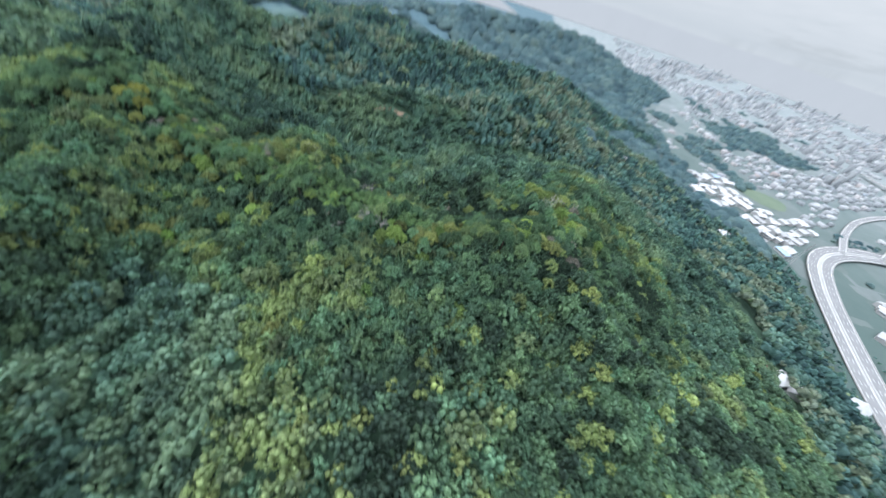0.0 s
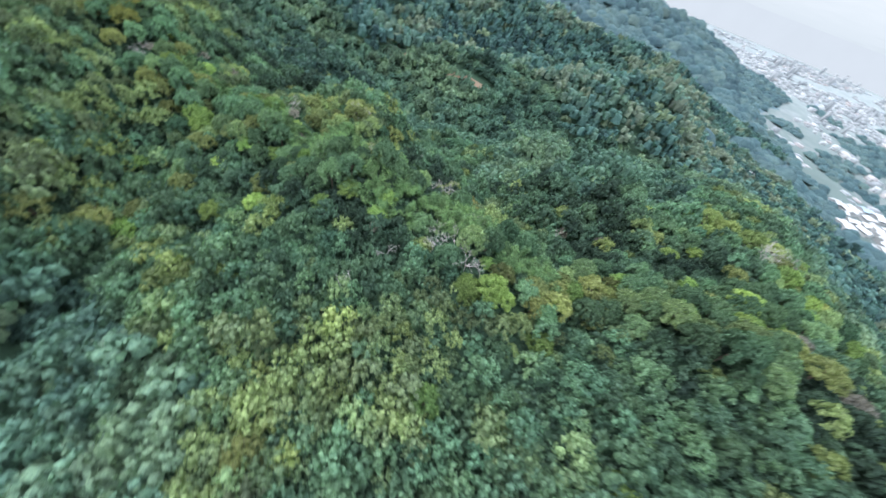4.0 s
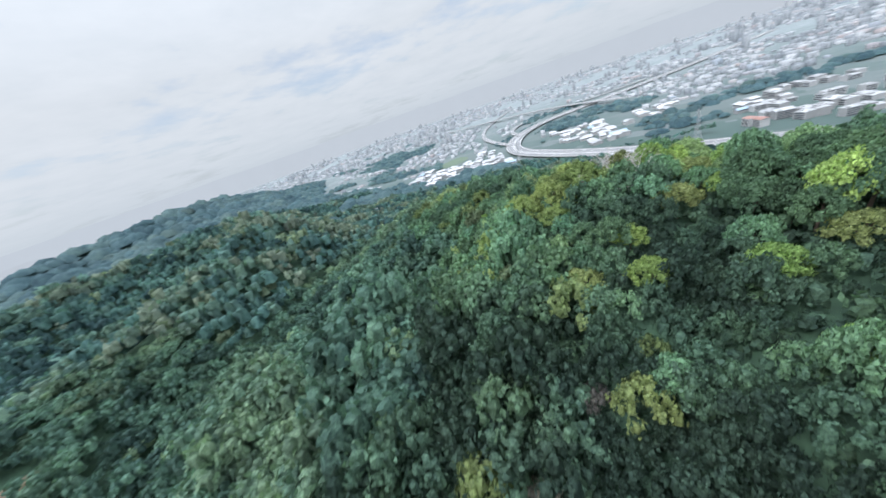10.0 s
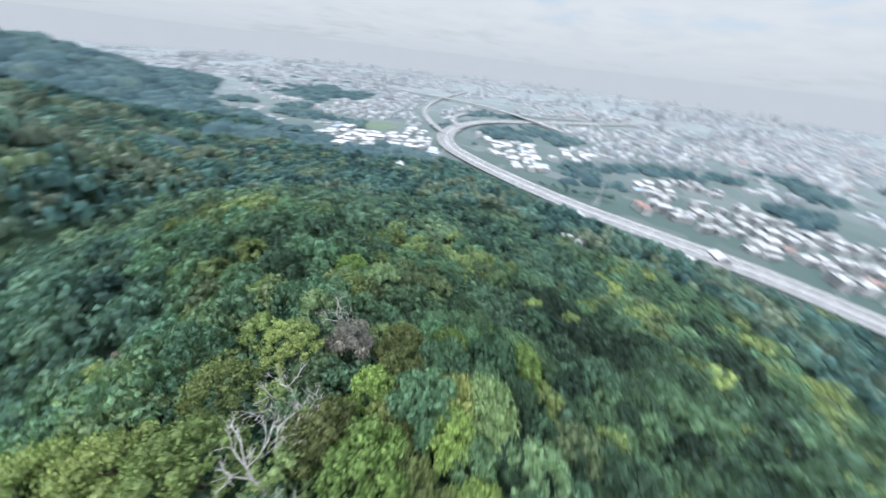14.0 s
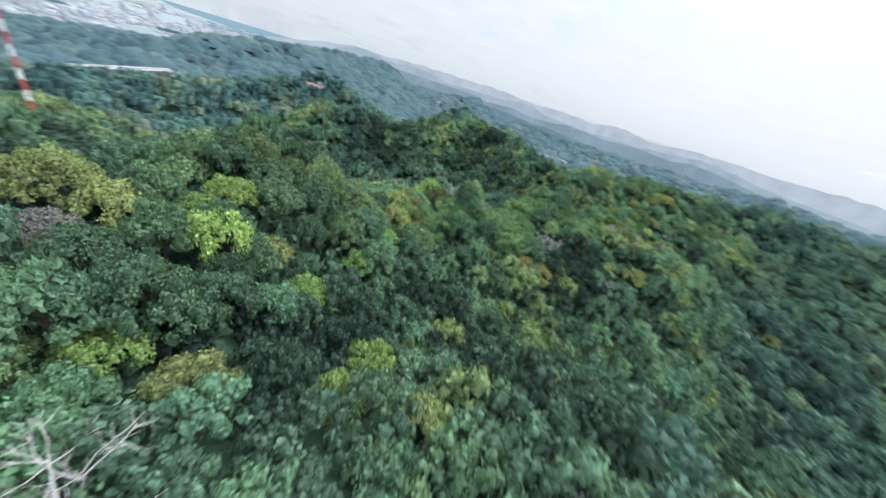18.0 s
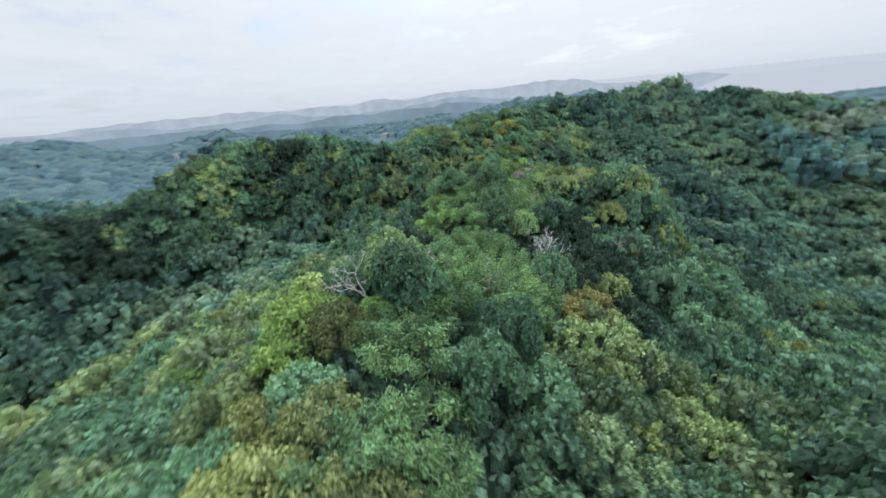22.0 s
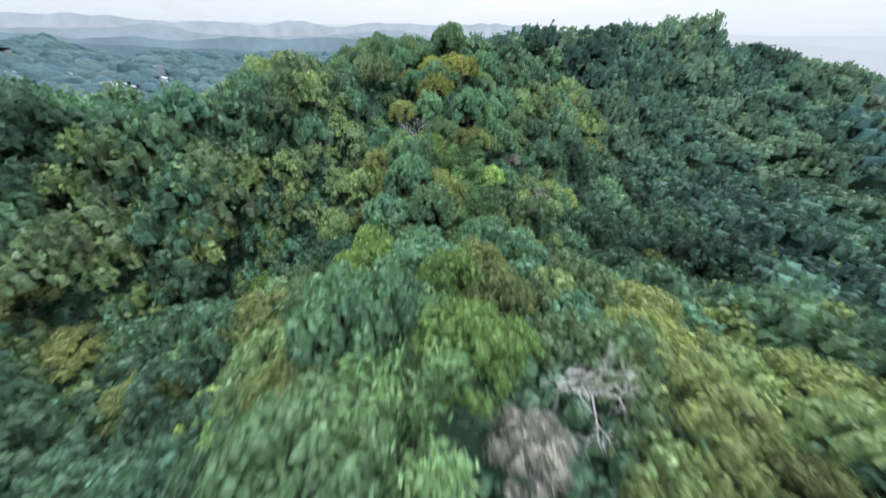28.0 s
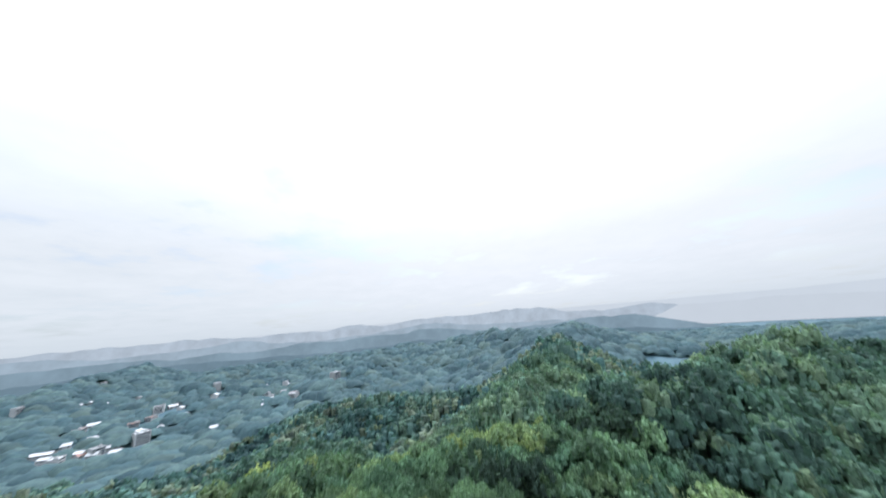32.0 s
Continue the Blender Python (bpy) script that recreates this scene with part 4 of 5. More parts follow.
def draped(name, points, half, mat, label, category, up=0.35):
    line = smooth_line([(x, y, 0) for x, y in points], 3.0)
    out = sides(line)
    rows = []
    for u in (-1.0, -0.5, 0, 0.5, 1.0):
        w = half * (0.8 + 0.5 * wavy(line[:, 0] + 50 * u, line[:, 1], 9, 51))
        p = line + out * (u * w)[:, None]
        p[:, 2] = ground_z(p[:, 0], p[:, 1]) + up - abs(u) * 0.25
        rows.append(p)
    verts = np.stack(rows, 1)
    n, m = verts.shape[:2]
    a = (np.arange(n - 1)[:, None] * m + np.arange(m - 1)).ravel()
    structure(name, verts.reshape(-1, 3), np.stack([a, a + m, a + m + 1, a + 1], -1), mat, label, category)


motorway("road", HIGHWAY, 15.5, "wide grey motorway with white lines along the foot of the hills", 2, True)
motorway("ramp", [(610, 500, 5), (686, 590, 4.5), (800, 690, 4), (960, 780, 4), (1200, 860, 4), (1500, 930, 4)], 5.5, "elevated concrete slip road on piers", 1, True)
motorway("ramp", [(700, 524, 5.4), (790, 590, 5.2), (900, 610, 5), (1010, 560, 5), (1090, 460, 4.5), (1220, 330, 4.5)], 5.0, "curving elevated slip road of the interchange", 1, True)
motorway("ramp", [(900, 330, 8), (1000, 480, 10), (1080, 650, 10), (1120, 860, 9), (1130, 1100, 8)], 7.0, "elevated concrete crossroad on piers", 1, True)
motorway("viaduct", [(64, -345, 35), (36, -371, 35), (6, -399, 35), (-28, -430, 35)], 6.0, "pale new concrete viaduct between wooded hills", 1, True)
motorway("viaduct", [(48, -330, 32), (20, -357, 32), (-10, -385, 32), (-44, -416, 32)], 5.0, "second pale concrete viaduct beside the first", 1, True)
for k, line in enumerate(TRACKS):
    draped("dirt_track", line, 2.2 if k < 2 else 1.8, M_DIRT, "bare orange earth track cut into the slope", "track")
draped("yard", [(2, -366), (-22, -388), (-52, -410)], 9, M_CONCRETE, "pale levelled building yard beside the viaduct", "yard", 0.9)
draped("lane", [(468, 470), (430, 440), (395, 425), (352, 408), (330, 380)], 3.0, M_CONCRETE, "narrow pale concrete lane through trees", "lane")
draped("lane", [(400, 60), (372, 64), (345, 78), (322, 98)], 3.0, M_CONCRETE, "narrow pale concrete lane through trees", "lane")


def build_field():
    n = 40
    ring = np.array([(FIELD[0] + FIELD[2] * 0.96 * math.cos(a) * (1 + 0.10 * math.sin(3 * a)), FIELD[1] + FIELD[3] * 0.96 * math.sin(a)) for a in np.arange(n) * 2 * math.pi / n])
    bm = bmesh.new()
    rows = []
    for s in (1.0, 0.66, 0.33):
        rows.append([bm.verts.new((FIELD[0] + (x - FIELD[0]) * s, FIELD[1] + (y - FIELD[1]) * s, float(ground_z(np.array([x]), np.array([y]))[0]) + 0.5)) for x, y in ring])
    for a, b in zip(rows, rows[1:]):
        for k in range(n):
            bm.faces.new((a[k], a[(k + 1) % n], b[(k + 1) % n], b[k]))
    bm.faces.new(rows[-1])
    me = bpy.data.meshes.new("meadow")
    bm.to_mesh(me)
    bm.free()
    me.materials.append(M_FIELD)
    tagged(new("meadow", me), "open pale-green grass field beside the factory roofs", "field", kind="structure")


build_field()

# ---------------------------------------------------------------- buildings
def box(bm, x, y, z, sx, sy, sz):
    """A box that stands on z."""
    bmesh.ops.create_cube(bm, size=1, matrix=Matrix.Translation((x, y, z + sz / 2)) @ Matrix.Diagonal((sx, sy, sz, 1)))
    return bm


def gable(bm, sx, sy, z, rise, thick, over):
    """A pitched roof of two sloping slabs."""
    hx, hy = sx / 2 + over, sy / 2 + over
    drop = rise * over / (sy / 2)
    for s in (-1, 1):
        pts = [(-hx, s * hy, z - drop), (hx, s * hy, z - drop), (hx, 0, z + rise), (-hx, 0, z + rise)]
        low = [bm.verts.new(p) for p in pts]
        top = [bm.verts.new((p[0], p[1], p[2] + thick)) for p in pts]
        bm.faces.new(top if s < 0 else top[::-1])
        bm.faces.new(low[::-1] if s < 0 else low)
        for k in range(4):
            bm.faces.new((low[k], low[(k + 1) % 4], top[(k + 1) % 4], top[k]))
    return bm


def shed(roof, label, sx=34, sy=16, h=7.0):
    """A factory hall: walls, pitched metal roof, ridge vent, doors and window bands."""
    root = tagged(new("factory_hall"), label, "factory hall", "factory halls of the plain")
    bm = box(bmesh.new(), 0, 0, -1.5, sx, sy, h + 1.5)
    for s in (-1, 1):
        bm.faces.new([bm.verts.new(p) for p in ((s * sx / 2, -sy / 2, h), (s * sx / 2, sy / 2, h), (s * sx / 2, 0, h + 2.4))])
    part("wall", bm, M_WALL, root)
    part("roof", gable(bmesh.new(), sx, sy, h, 2.4, 0.25, 0.6), roof, root)
    part("ridge_vent", box(bmesh.new(), 0, 0, h + 2.3, sx * 0.7, 1.4, 0.9), M_GREY, root)
    for s in (-1, 1):
        part("door", box(bmesh.new(), s * sx * 0.22, -sy / 2 - 0.06, 0, 4.2, 0.14, 4.4), M_GREY, root)
        part("window", box(bmesh.new(), 0, s * (sy / 2 + 0.04), h - 2.2, sx * 0.8, 0.10, 1.1), M_GLASS, root)
    return root


def block(storeys, roof, label, sx=14, sy=11):
    """A flat-roofed house with parapet, stair head, water tank and rows of windows."""
    root = tagged(new("house"), label, "house", "houses of the plain")
    h = storeys * 3.1
    part("wall", box(bmesh.new(), 0, 0, -1.5, sx, sy, h + 1.5), M_WALL, root)
    bm = box(bmesh.new(), 0, 0, h, sx + 0.5, sy + 0.5, 0.25)
    part("roof", bm, roof, root)
    bm = bmesh.new()
    for s in (-1, 1):
        box(bm, 0, s * (sy / 2 + 0.1), h + 0.25, sx + 0.4, 0.18, 0.9)
        box(bm, s * (sx / 2 + 0.1), 0, h + 0.25, 0.18, sy + 0.02, 0.9)
    part("parapet", bm, M_WALL, root)
    part("stair_head", box(bmesh.new(), sx * 0.25, sy * 0.15, h + 0.25, 3.4, 3.0, 2.5), M_WALL, root)
    bm = bmesh.new()
    bmesh.ops.create_cone(bm, cap_ends=True, segments=10, radius1=0.75, radius2=0.75, depth=1.8, matrix=Matrix.Translation((-sx * 0.25, 0, h + 1.15)))
    part("water_tank", bm, M_STEEL, root)
    for floor in range(storeys):
        for s in (-1, 1):
            part("window", box(bmesh.new(), 0, s * (sy / 2 + 0.03), floor * 3.1 + 1.0, sx * 0.82, 0.12, 1.4), M_GLASS, root, "dark strip window")
    return root


def cottage(roof, label):
    root = tagged(new("house"), label, "house", "small houses at the foot of the hills")
    bm = box(bmesh.new(), 0, 0, -2.5, 11, 8, 6.0)
    for s in (-1, 1):
        bm.faces.new([bm.verts.new(p) for p in ((s * 5.5, -4, 3.5), (s * 5.5, 4, 3.5), (s * 5.5, 0, 5.6))])
    part("wall", bm, M_WALL, root)
    part("roof", gable(bmesh.new(), 11, 8, 3.5, 2.1, 0.22, 0.6), roof, root)
    part("door", box(bmesh.new(), 0, -4.05, 0, 1.1, 0.14, 2.1), M_GREY, root)
    for x in (-3.4, 3.4):
        for s in (-1, 1):
            part("window", box(bmesh.new(), x, s * 4.04, 1.0, 1.6, 0.12, 1.3), M_GLASS, root)
    return root


def tower_block(label):
    """A tall apartment house with balcony bands."""
    root = tagged(new("apartment_block"), label, "apartment block", "apartment blocks")
    part("wall", box(bmesh.new(), 0, 0, -1, 30, 15, 31), M_WALL, root)
    bm = gable(bmesh.new(), 30, 15, 30, 3.0, 0.3, 0.8)
    part("roof", bm, M_RED, root)
    for floor in range(9):
        for s in (-1, 1):
            part("balcony", box(bmesh.new(), 0, s * 7.9, floor * 3.2 + 1.6, 28, 0.9, 1.1), M_WALL, root)
            part("window", box(bmesh.new(), 0, s * 7.54, floor * 3.2 + 2.8, 26, 0.12, 1.5), M_GLASS, root)
    return root


def placed(master, state, x, y, turn, sx=1.0, sy=1.0, sz=1.0, z=None):
    g = float(ground_z(np.array([x]), np.array([y]))[0]) if z is None else z
    m = pose(x, y, g, 0, 0, turn) @ Matrix.Diagonal((sx, sy, sz, 1))
    if master.name in state:
        copy_thing(master, m @ Matrix.Diagonal([1 / v for v in master.scale] + [1]))
    else:
        state[master.name] = True
        master.matrix_basis = m


def build_town():
    gen = np.random.default_rng(11)
    used = {}
    halls = [shed(M_ROOF, "long white metal-roofed factory hall on the plain"), shed(M_ROOF, "broad white factory hall with a ridge vent", 26, 20, 8), shed(M_BLUE, "factory hall with a faded blue metal roof"),
             shed(M_GREY, "weathered grey-roofed factory hall", 30, 15, 6.5)]
    homes = [block(3, M_GREY, "three-storey pale concrete house with a flat roof"), block(4, M_ROOF, "four-storey white house with a flat roof", 16, 12), block(2, M_RED, "low pale house with a red-brown roof", 15, 12),
             block(5, M_GREY, "five-storey pale apartment house", 18, 13)]
    small = [cottage(M_ROOF, "small white-roofed house among trees"), cottage(M_RED, "small house with a red-brown pitched roof"), cottage(M_GREY, "small grey-roofed house among trees")]
    # lone houses on and below the slopes
    for k, (x, y, t, s) in enumerate([(211, 650, 20, 1.3), (224, 664, 70, 1.0), (288, 181, 15, 1.5), (300, 176, 60, 1.3), (279, 190, 100, 1.1), (372, 186, 30, 1.5), (362, 420, 40, 1.7), (378, 432, 10, 1.6),
                                      (388, 60, 20, 1.4), (352, 84, 70, 1.3), (-147, -242, 10, 1.7), (-158, -246, 80, 1.2), (-60, -228, 45, 1.1), (-250, -300, 30, 1.4), (150, -130, 20, 1.0), (240, 560, 15, 1.3),
                                      (262, 590, 60, 1.2), (228, 600, 30, 1.1), (250, 640, 10, 1.0), (-332, 480, 20, 1.1), (-20, 590, 60, 1.0), (130, -60, 70, 1.0)]):
        placed(small[k % 3 if k > 3 else 0], used, x, y, t, s, s, s)
    # village in the valley behind the hills
    for k, (x, y) in enumerate(VILLAGE):
        if k < 5:
            placed(halls[k % 2], used, x, y, gen.uniform(100, 130), gen.uniform(0.45, 0.8), 0.6, 0.8)
        elif k % 3 == 0:
            placed(homes[k % 4], used, x, y, gen.uniform(0, 180))
        else:
            placed(small[k % 3 if k % 4 == 1 else 0], used, x, y, gen.uniform(0, 180), *gen.uniform(0.9, 1.5, 2), gen.uniform(1.0, 1.4))
    tall = tower_block("tall pale apartment block with a red-brown roof")
    for x, y, t in ((182, -318, 60), (470, 124, 28), (484, 132, 28)):
        placed(tall, used, x, y, t, 0.9 if y < 0 else 0.4, 0.9 if y < 0 else 0.6, 0.75 if y < 0 else 0.3)
    # the plain: rows of plots turned to the streets; halls near the hills, houses beyond
    turn = radians(24)
    gu, gv = np.meshgrid(np.arange(-2600, 3000, 21.0), np.arange(-3000, 3000, 23.0))
    u = gu.ravel() + gen.uniform(-9, 9, gu.size)
    v = gv.ravel() + gen.uniform(-8, 8, gu.size)
    x, y = u * math.cos(turn) - v * math.sin(turn) + 300, u * math.sin(turn) + v * math.cos(turn)
    z = ground_z(x, y)
    d = np.hypot(x - 60, y - 150)
    built = built_up(x, y)
    east = x - plain_edge(y)
    keep = (z < 5) & (east > 22) & (d < 2900) & (built > np.where(d < 1000, 0.44, 0.49))
    roads = [[(p[0], p[1]) for p in HIGHWAY], [(610, 487), (800, 690), (960, 780), (1200, 860), (1500, 930)], [(900, 330), (1080, 650), (1130, 1100)], [(700, 520), (900, 610), (1090, 460), (1220, 330)]]
    for line in roads:
        keep &= off_line(x, y, line) > 34
    keep &= np.hypot((x - FIELD[0]) / (FIELD[2] + 22), (y - FIELD[1]) / (FIELD[3] + 22)) > 1
    keep &= off_line(x, y, [(84, -340), (-60, -460)]) > 50
    x, y, d = x[keep], y[keep], d[keep]
    order = np.argsort(d)
    near, rest = order[:275], order[275:]
    works = wavy(x, y, 240, 63)
    for i in near:
        t = math.degrees(turn) + (90 if gen.uniform() < 0.35 else 0) + gen.uniform(-14, 14)
        if works[i] > 0.42 or y[i] > 480:
            placed(halls[int(gen.choice(4, p=[0.40, 0.32, 0.05, 0.23]))], used, x[i], y[i], t, gen.uniform(0.32, 0.8), gen.uniform(0.5, 1.05), gen.uniform(0.5, 0.8))
        else:
            placed(homes[int(gen.choice(4, p=[0.42, 0.43, 0.03, 0.12]))], used, x[i], y[i], t, gen.uniform(0.7, 1.15), gen.uniform(0.7, 1.2), gen.uniform(0.4, 0.7))
    # the town beyond, too many to count
    mat, n = material("town_walls_and_roofs")
    tint = n.add("ShaderNodeAttribute", {"attribute_name": "tint"}).outputs["Fac"]
    geo = n.add("ShaderNodeNewGeometry")
    # greyed, bluish tones paint distance haze into the far town's colour
    col = n.ramp(tint, [(0, (0.19, 0.215, 0.235)), (0.3, (0.26, 0.285, 0.30)), (0.62, (0.34, 0.362, 0.375)), (0.86, (0.47, 0.49, 0.50)), (0.92, (0.34, 0.30, 0.29)), (1, (0.28, 0.34, 0.39))])
    col = n.mix(1.0, col, n.ramp(n.noise(geo.outputs["Position"], 0.2, 4.0), [(0.3, (0.8, 0.8, 0.8)), (0.7, (1, 1, 1))]), "MULTIPLY")
    at = n.add("ShaderNodeSeparateXYZ", i0=geo.outputs["Position"])
    face = n.add("ShaderNodeSeparateXYZ", i0=geo.outputs["Normal"])
    upright = n.math("LESS_THAN", n.math("ABSOLUTE", face.outputs[2]), 0.5)
    rows = n.math("GREATER_THAN", n.math("FRACT", n.math("DIVIDE", at.outputs[2], 3.1)), 0.52)
    cols = n.math("GREATER_THAN", n.math("FRACT", n.math("MULTIPLY", n.math("ADD", at.outputs[0], at.outputs[1]), 0.28)), 0.45)
    col = n.mix(n.math("MULTIPLY", n.math("MULTIPLY", rows, cols), upright), col, (0.12, 0.14, 0.16))
    shader = n.add("ShaderNodeBsdfPrincipled", Base_Color=col, Roughness=0.7)
    n.add("ShaderNodeOutputMaterial", i0=shader.outputs[0])
    x, y, d = x[rest], y[rest], d[rest]
    m = x.size
    sx, sy = gen.uniform(6, 18, m), gen.uniform(6, 13, m)
    sz = 3.5 + gen.gamma(2.0, 1.5, m)
    high = (gen.uniform(0, 1, m) > 0.965) & (d > 1100) & (wavy(x, y, 500, 64) > 0.45)
    sz = np.where(high, gen.uniform(20, 40, m), sz)
    corner = np.array([[-0.5, -0.5, 0], [0.5, -0.5, 0], [0.5, 0.5, 0], [-0.5, 0.5, 0], [-0.5, -0.5, 1], [0.5, -0.5, 1], [0.5, 0.5, 1], [-0.5, 0.5, 1]])
    quads = np.array([[0, 1, 5, 4], [1, 2, 6, 5], [2, 3, 7, 6], [3, 0, 4, 7], [4, 5, 6, 7]])
    ang = turn + np.where(gen.uniform(0, 1, m) < 0.35, math.pi / 2, 0) + gen.uniform(-0.3, 0.3, m)
    lx, ly = corner[:, 0] * sx[:, None], corner[:, 1] * sy[:, None]
    c, s = np.cos(ang)[:, None], np.sin(ang)[:, None]
    verts = np.stack([lx * c - ly * s + x[:, None], lx * s + ly * c + y[:, None], corner[:, 2] * sz[:, None] + np.zeros((m, 1))], -1).reshape(-1, 3)
    faces = (quads[None] + (np.arange(m) * 8)[:, None, None]).reshape(-1, 4)
    me = mesh_from("town", verts, faces, np.repeat(np.where(high, gen.uniform(0.1, 0.45, m), gen.uniform(0, 1, m)), 8))
    me.materials.append(mat)
    tagged(new("town", me), "sprawling pale town of flat roofs in haze-greyed tones", "town", kind="stuff")


build_town()


# ---------------------------------------------------------------- masts
def bar(bm, a, b, r):
    a, b = Vector(a), Vector(b)
    way = (b - a)
    m = Matrix.Translation((a + b) / 2) @ way.to_track_quat("Z", "Y").to_matrix().to_4x4()
    bmesh.ops.create_cone(bm, cap_ends=True, segments=4, radius1=r, radius2=r, depth=way.length, matrix=m)


def radio_mast(x, y, height):
    """A slim lattice mast in red and white bands, with aerials at its head."""
    g = float(ground_z(np.array([x]), np.array([y]))[0])
    root = tagged(new("radio_mast"), "tall red and white banded lattice radio mast on a wooded hill", "mast")
    root.matrix_basis = pose(x, y, g)
    bands = 13
    step = height / bands
    for k in range(bands):
        bm = bmesh.new()
        z0, z1 = k * step - (1.5 if k == 0 else 0), (k + 1) * step
        w0, w1 = 1.25 - 0.55 * k / bands, 1.25 - 0.55 * (k + 1) / bands
        legs = [(math.cos(a), math.sin(a)) for a in (0.3, 0.3 + 2.094, 0.3 + 4.189)]
        for c, s in legs:
            bar(bm, (c * w0, s * w0, z0), (c * w1, s * w1, z1), 0.16)
        n = 3
        for q in range(n):
            za, zb = z0 + (z1 - z0) * q / n, z0 + (z1 - z0) * (q + 1) / n
            wa, wb = w0 + (w1 - w0) * q / n, w0 + (w1 - w0) * (q + 1) / n
            for (c, s), (c2, s2) in zip(legs, legs[1:] + legs[:1]):
                bar(bm, (c * wa, s * wa, za), (c2 * wb, s2 * wb, zb), 0.08)
                bar(bm, (c * wb, s * wb, zb), (c2 * wb, s2 * wb, zb), 0.07)
        part("mast_section", bm, M_MASTRED if k % 2 == 0 else M_MASTWHITE, root, "red lattice section" if k % 2 == 0 else "white lattice section")
    for q in range(5):
        bm = bmesh.new()
        z = height - 1.5 - q * 1.7
        for a in (0.5, 2.6, 4.7):
            bar(bm, (0, 0, z), (math.cos(a) * 1.9, math.sin(a) * 1.9, z), 0.07)
            bar(bm, (math.cos(a) * 1.9, math.sin(a) * 1.9, z - 0.8), (math.cos(a) * 1.9, math.sin(a) * 1.9, z + 0.8), 0.12)
        part("aerial", bm, M_STEEL, root, "steel dipole aerials")


def pylon(x, y, turn):
    g = float(ground_z(np.array([x]), np.array([y]))[0])
    root = tagged(new("power_pylon"), "grey steel lattice power pylon on the plain", "pylon", "power pylons")
    root.matrix_basis = pose(x, y, g, 0, 0, turn)
    for sx in (-1, 1):
        for sy in (-1, 1):
            bm = bmesh.new()
            bar(bm, (sx * 3.2, sy * 3.2, -1), (sx * 0.8, sy * 0.8, 24), 0.17)
            bar(bm, (sx * 0.8, sy * 0.8, 24), (sx * 0.4, sy * 0.4, 36), 0.14)
            part("leg", bm, M_STEEL, root)
    for k in range(8):
        z0, z1 = k * 4.5, (k + 1) * 4.5
        w0, w1 = (max(0.4, 3.2 - 0.1 * z) for z in (z0, z1))
        for s in (-1, 1):
            for a, b in (((-w0, s * w0, z0), (w1, s * w1, z1)), ((s * w0, w0, z0), (s * w1, -w1, z1))):
                bm = bmesh.new()
                bar(bm, a, b, 0.09)
                part("brace", bm, M_STEEL, root)
    for z, w in ((24, 6.0), (28.5, 7.0), (33, 5.0)):
        bm = bmesh.new()
        bar(bm, (-w, 0, z), (w, 0, z), 0.16)
        for s in (-1, 1):
            bar(bm, (s * w, 0, z), (0, 0, z + 2), 0.1)
        part("crossarm", bm, M_STEEL, root)
    return root


radio_mast(68, -47, 60)
for x, y, t in ((446, 178, 30), (402, -30, 25), (470, 420, 40), (560, 540, 45), (880, 300, 60), (300, -250, 20), (640, 720, 40)):
    pylon(x, y, t)
pole_bm = bmesh.new()
bar(pole_bm, (0, 0, -1), (0, 0, 15), 0.35)
pole_me = bpy.data.meshes.new("white_pole")
pole_bm.to_mesh(pole_me)
pole_bm.free()
pole_me.materials.append(M_MASTWHITE)
tagged(new("white_pole", pole_me), "plain white steel pole rising from the trees", "pole").matrix_basis = at_ground(98, -74)


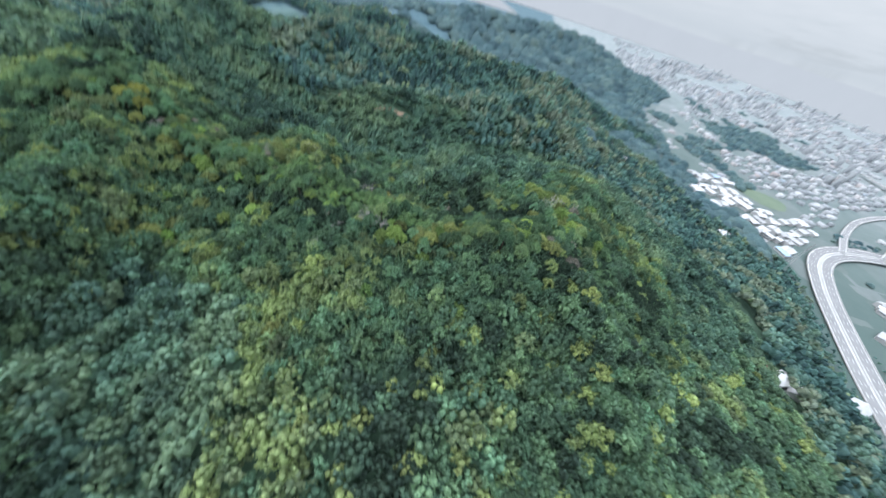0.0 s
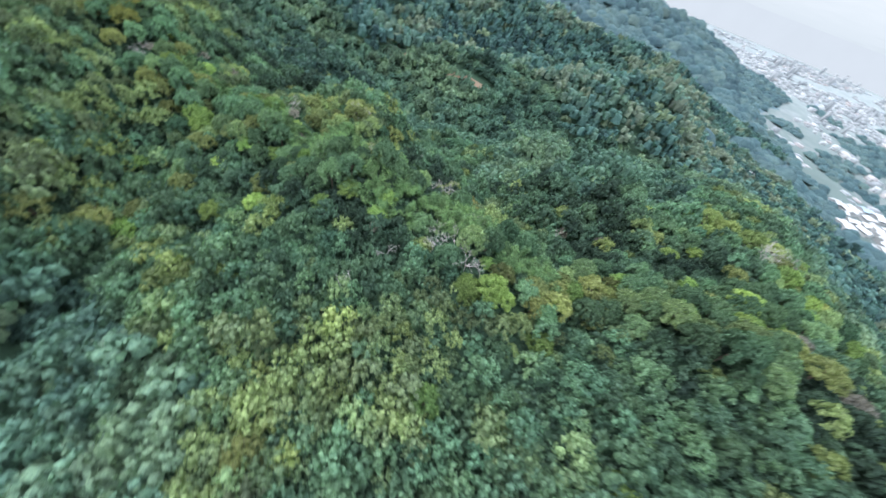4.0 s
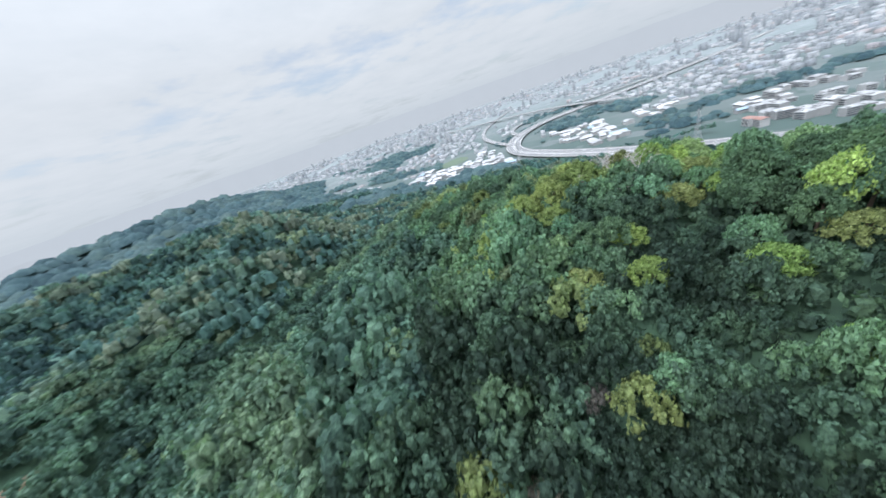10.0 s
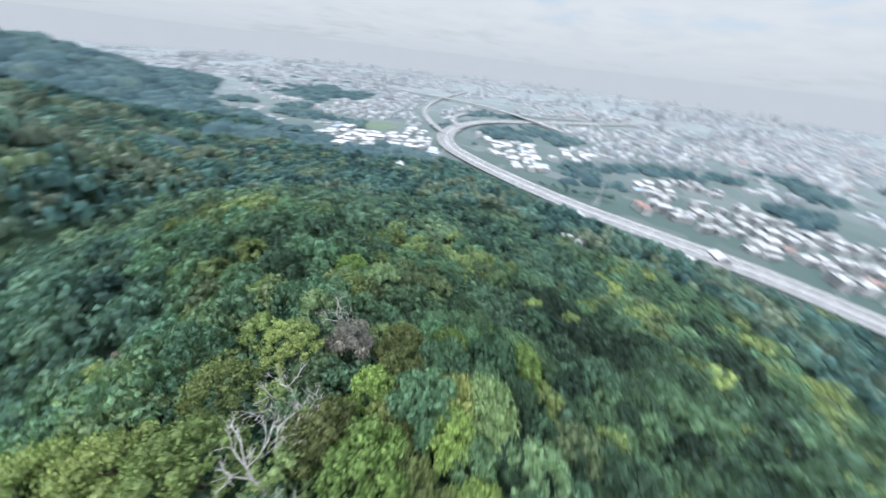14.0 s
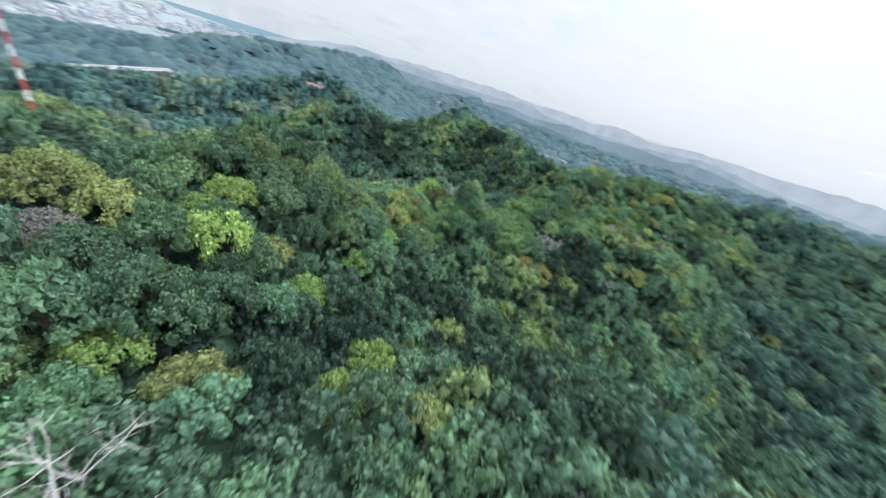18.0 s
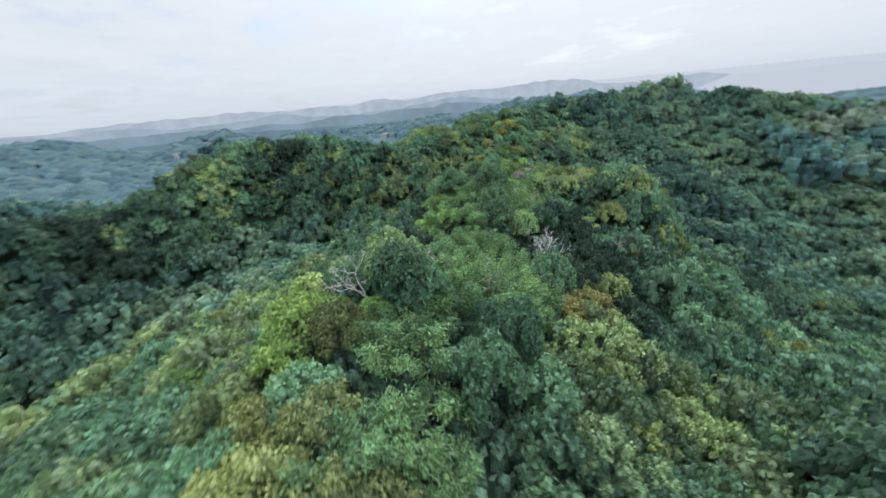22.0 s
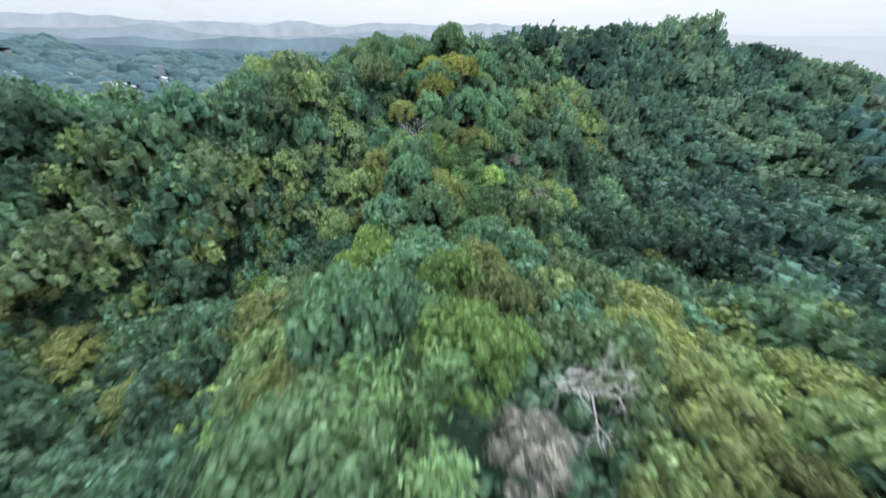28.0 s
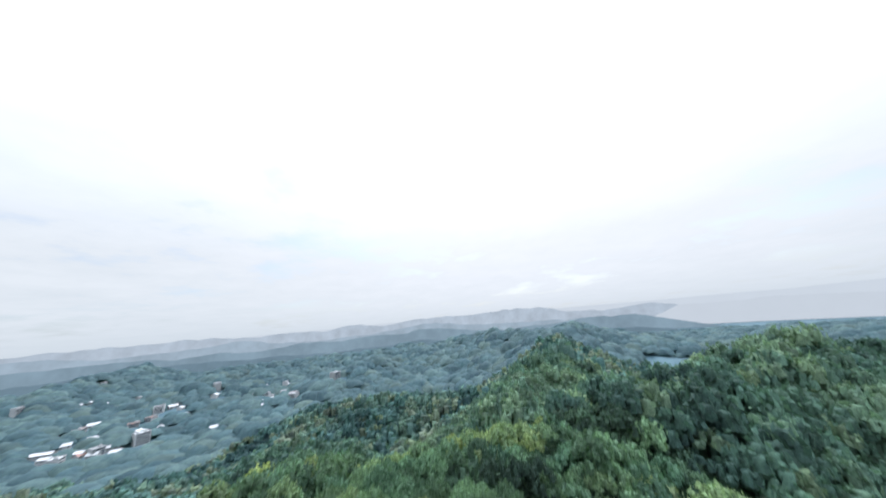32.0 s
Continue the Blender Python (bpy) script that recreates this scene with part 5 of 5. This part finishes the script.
# ---------------------------------------------------------------- the distance
def far_range(name, radius, yaw0, yaw1, low, high, seed, col, label, folds=1.0):
    """Far line of hills or mist at the land's rim, haze painted as glow."""
    mat, n = material(name + "_painted_haze")
    at = n.add("ShaderNodeNewGeometry").outputs["Position"]
    up = n.add("ShaderNodeSeparateXYZ", i0=at).outputs[2]
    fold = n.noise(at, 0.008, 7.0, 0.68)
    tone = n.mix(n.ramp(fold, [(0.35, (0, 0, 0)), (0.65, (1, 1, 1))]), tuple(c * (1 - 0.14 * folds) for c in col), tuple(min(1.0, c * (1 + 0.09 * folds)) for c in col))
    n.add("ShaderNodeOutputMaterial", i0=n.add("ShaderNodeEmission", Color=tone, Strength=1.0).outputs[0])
    yaw = np.radians(np.linspace(yaw0, yaw1, 260))
    x, y = -60 - np.sin(yaw) * radius, 200 + np.cos(yaw) * radius
    ends = np.clip(np.minimum(np.linspace(0, 1, 260), np.linspace(1, 0, 260)) * 7, 0, 1)
    top = low + (high - low) * ends * (0.6 * wavy(x, y, radius * 0.25, seed) + 0.3 * wavy(x, y, radius * 0.08, seed + 1) + 0.1 * wavy(x, y, radius * 0.02, seed + 2))
    top = top * ends - 30 * (1 - ends)
    back = 1.04
    rows = np.stack([np.stack([x, y, 0 * x - 30], -1), np.stack([x, y, top], -1), np.stack([-60 + (x + 60) * back, 200 + (y - 200) * back, 0 * x - 30], -1)], 1)
    a = (np.arange(259)[:, None] * 3 + np.arange(2)).ravel()
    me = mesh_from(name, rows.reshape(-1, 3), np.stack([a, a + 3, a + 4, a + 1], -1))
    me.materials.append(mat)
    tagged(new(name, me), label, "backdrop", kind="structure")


# the ranges below glow; paler tones farther out stand in for haze
far_range("backdrop_plain", 3150, -200, 175, 150, 175, 71, (0.672, 0.730, 0.760), "pale glowing wall painted as haze over the far end of the plain", 0.1)
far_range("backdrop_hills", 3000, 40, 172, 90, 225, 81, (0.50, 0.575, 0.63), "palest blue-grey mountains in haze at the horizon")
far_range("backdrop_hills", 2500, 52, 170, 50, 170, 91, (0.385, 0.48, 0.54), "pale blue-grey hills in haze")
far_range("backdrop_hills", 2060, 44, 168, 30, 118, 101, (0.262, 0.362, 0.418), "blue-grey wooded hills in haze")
far_range("backdrop_haze", 2300, -4, 66, 76, 134, 121, (0.64, 0.695, 0.725), "pale glowing wall painted as mist behind the wooded hills", 0.1)
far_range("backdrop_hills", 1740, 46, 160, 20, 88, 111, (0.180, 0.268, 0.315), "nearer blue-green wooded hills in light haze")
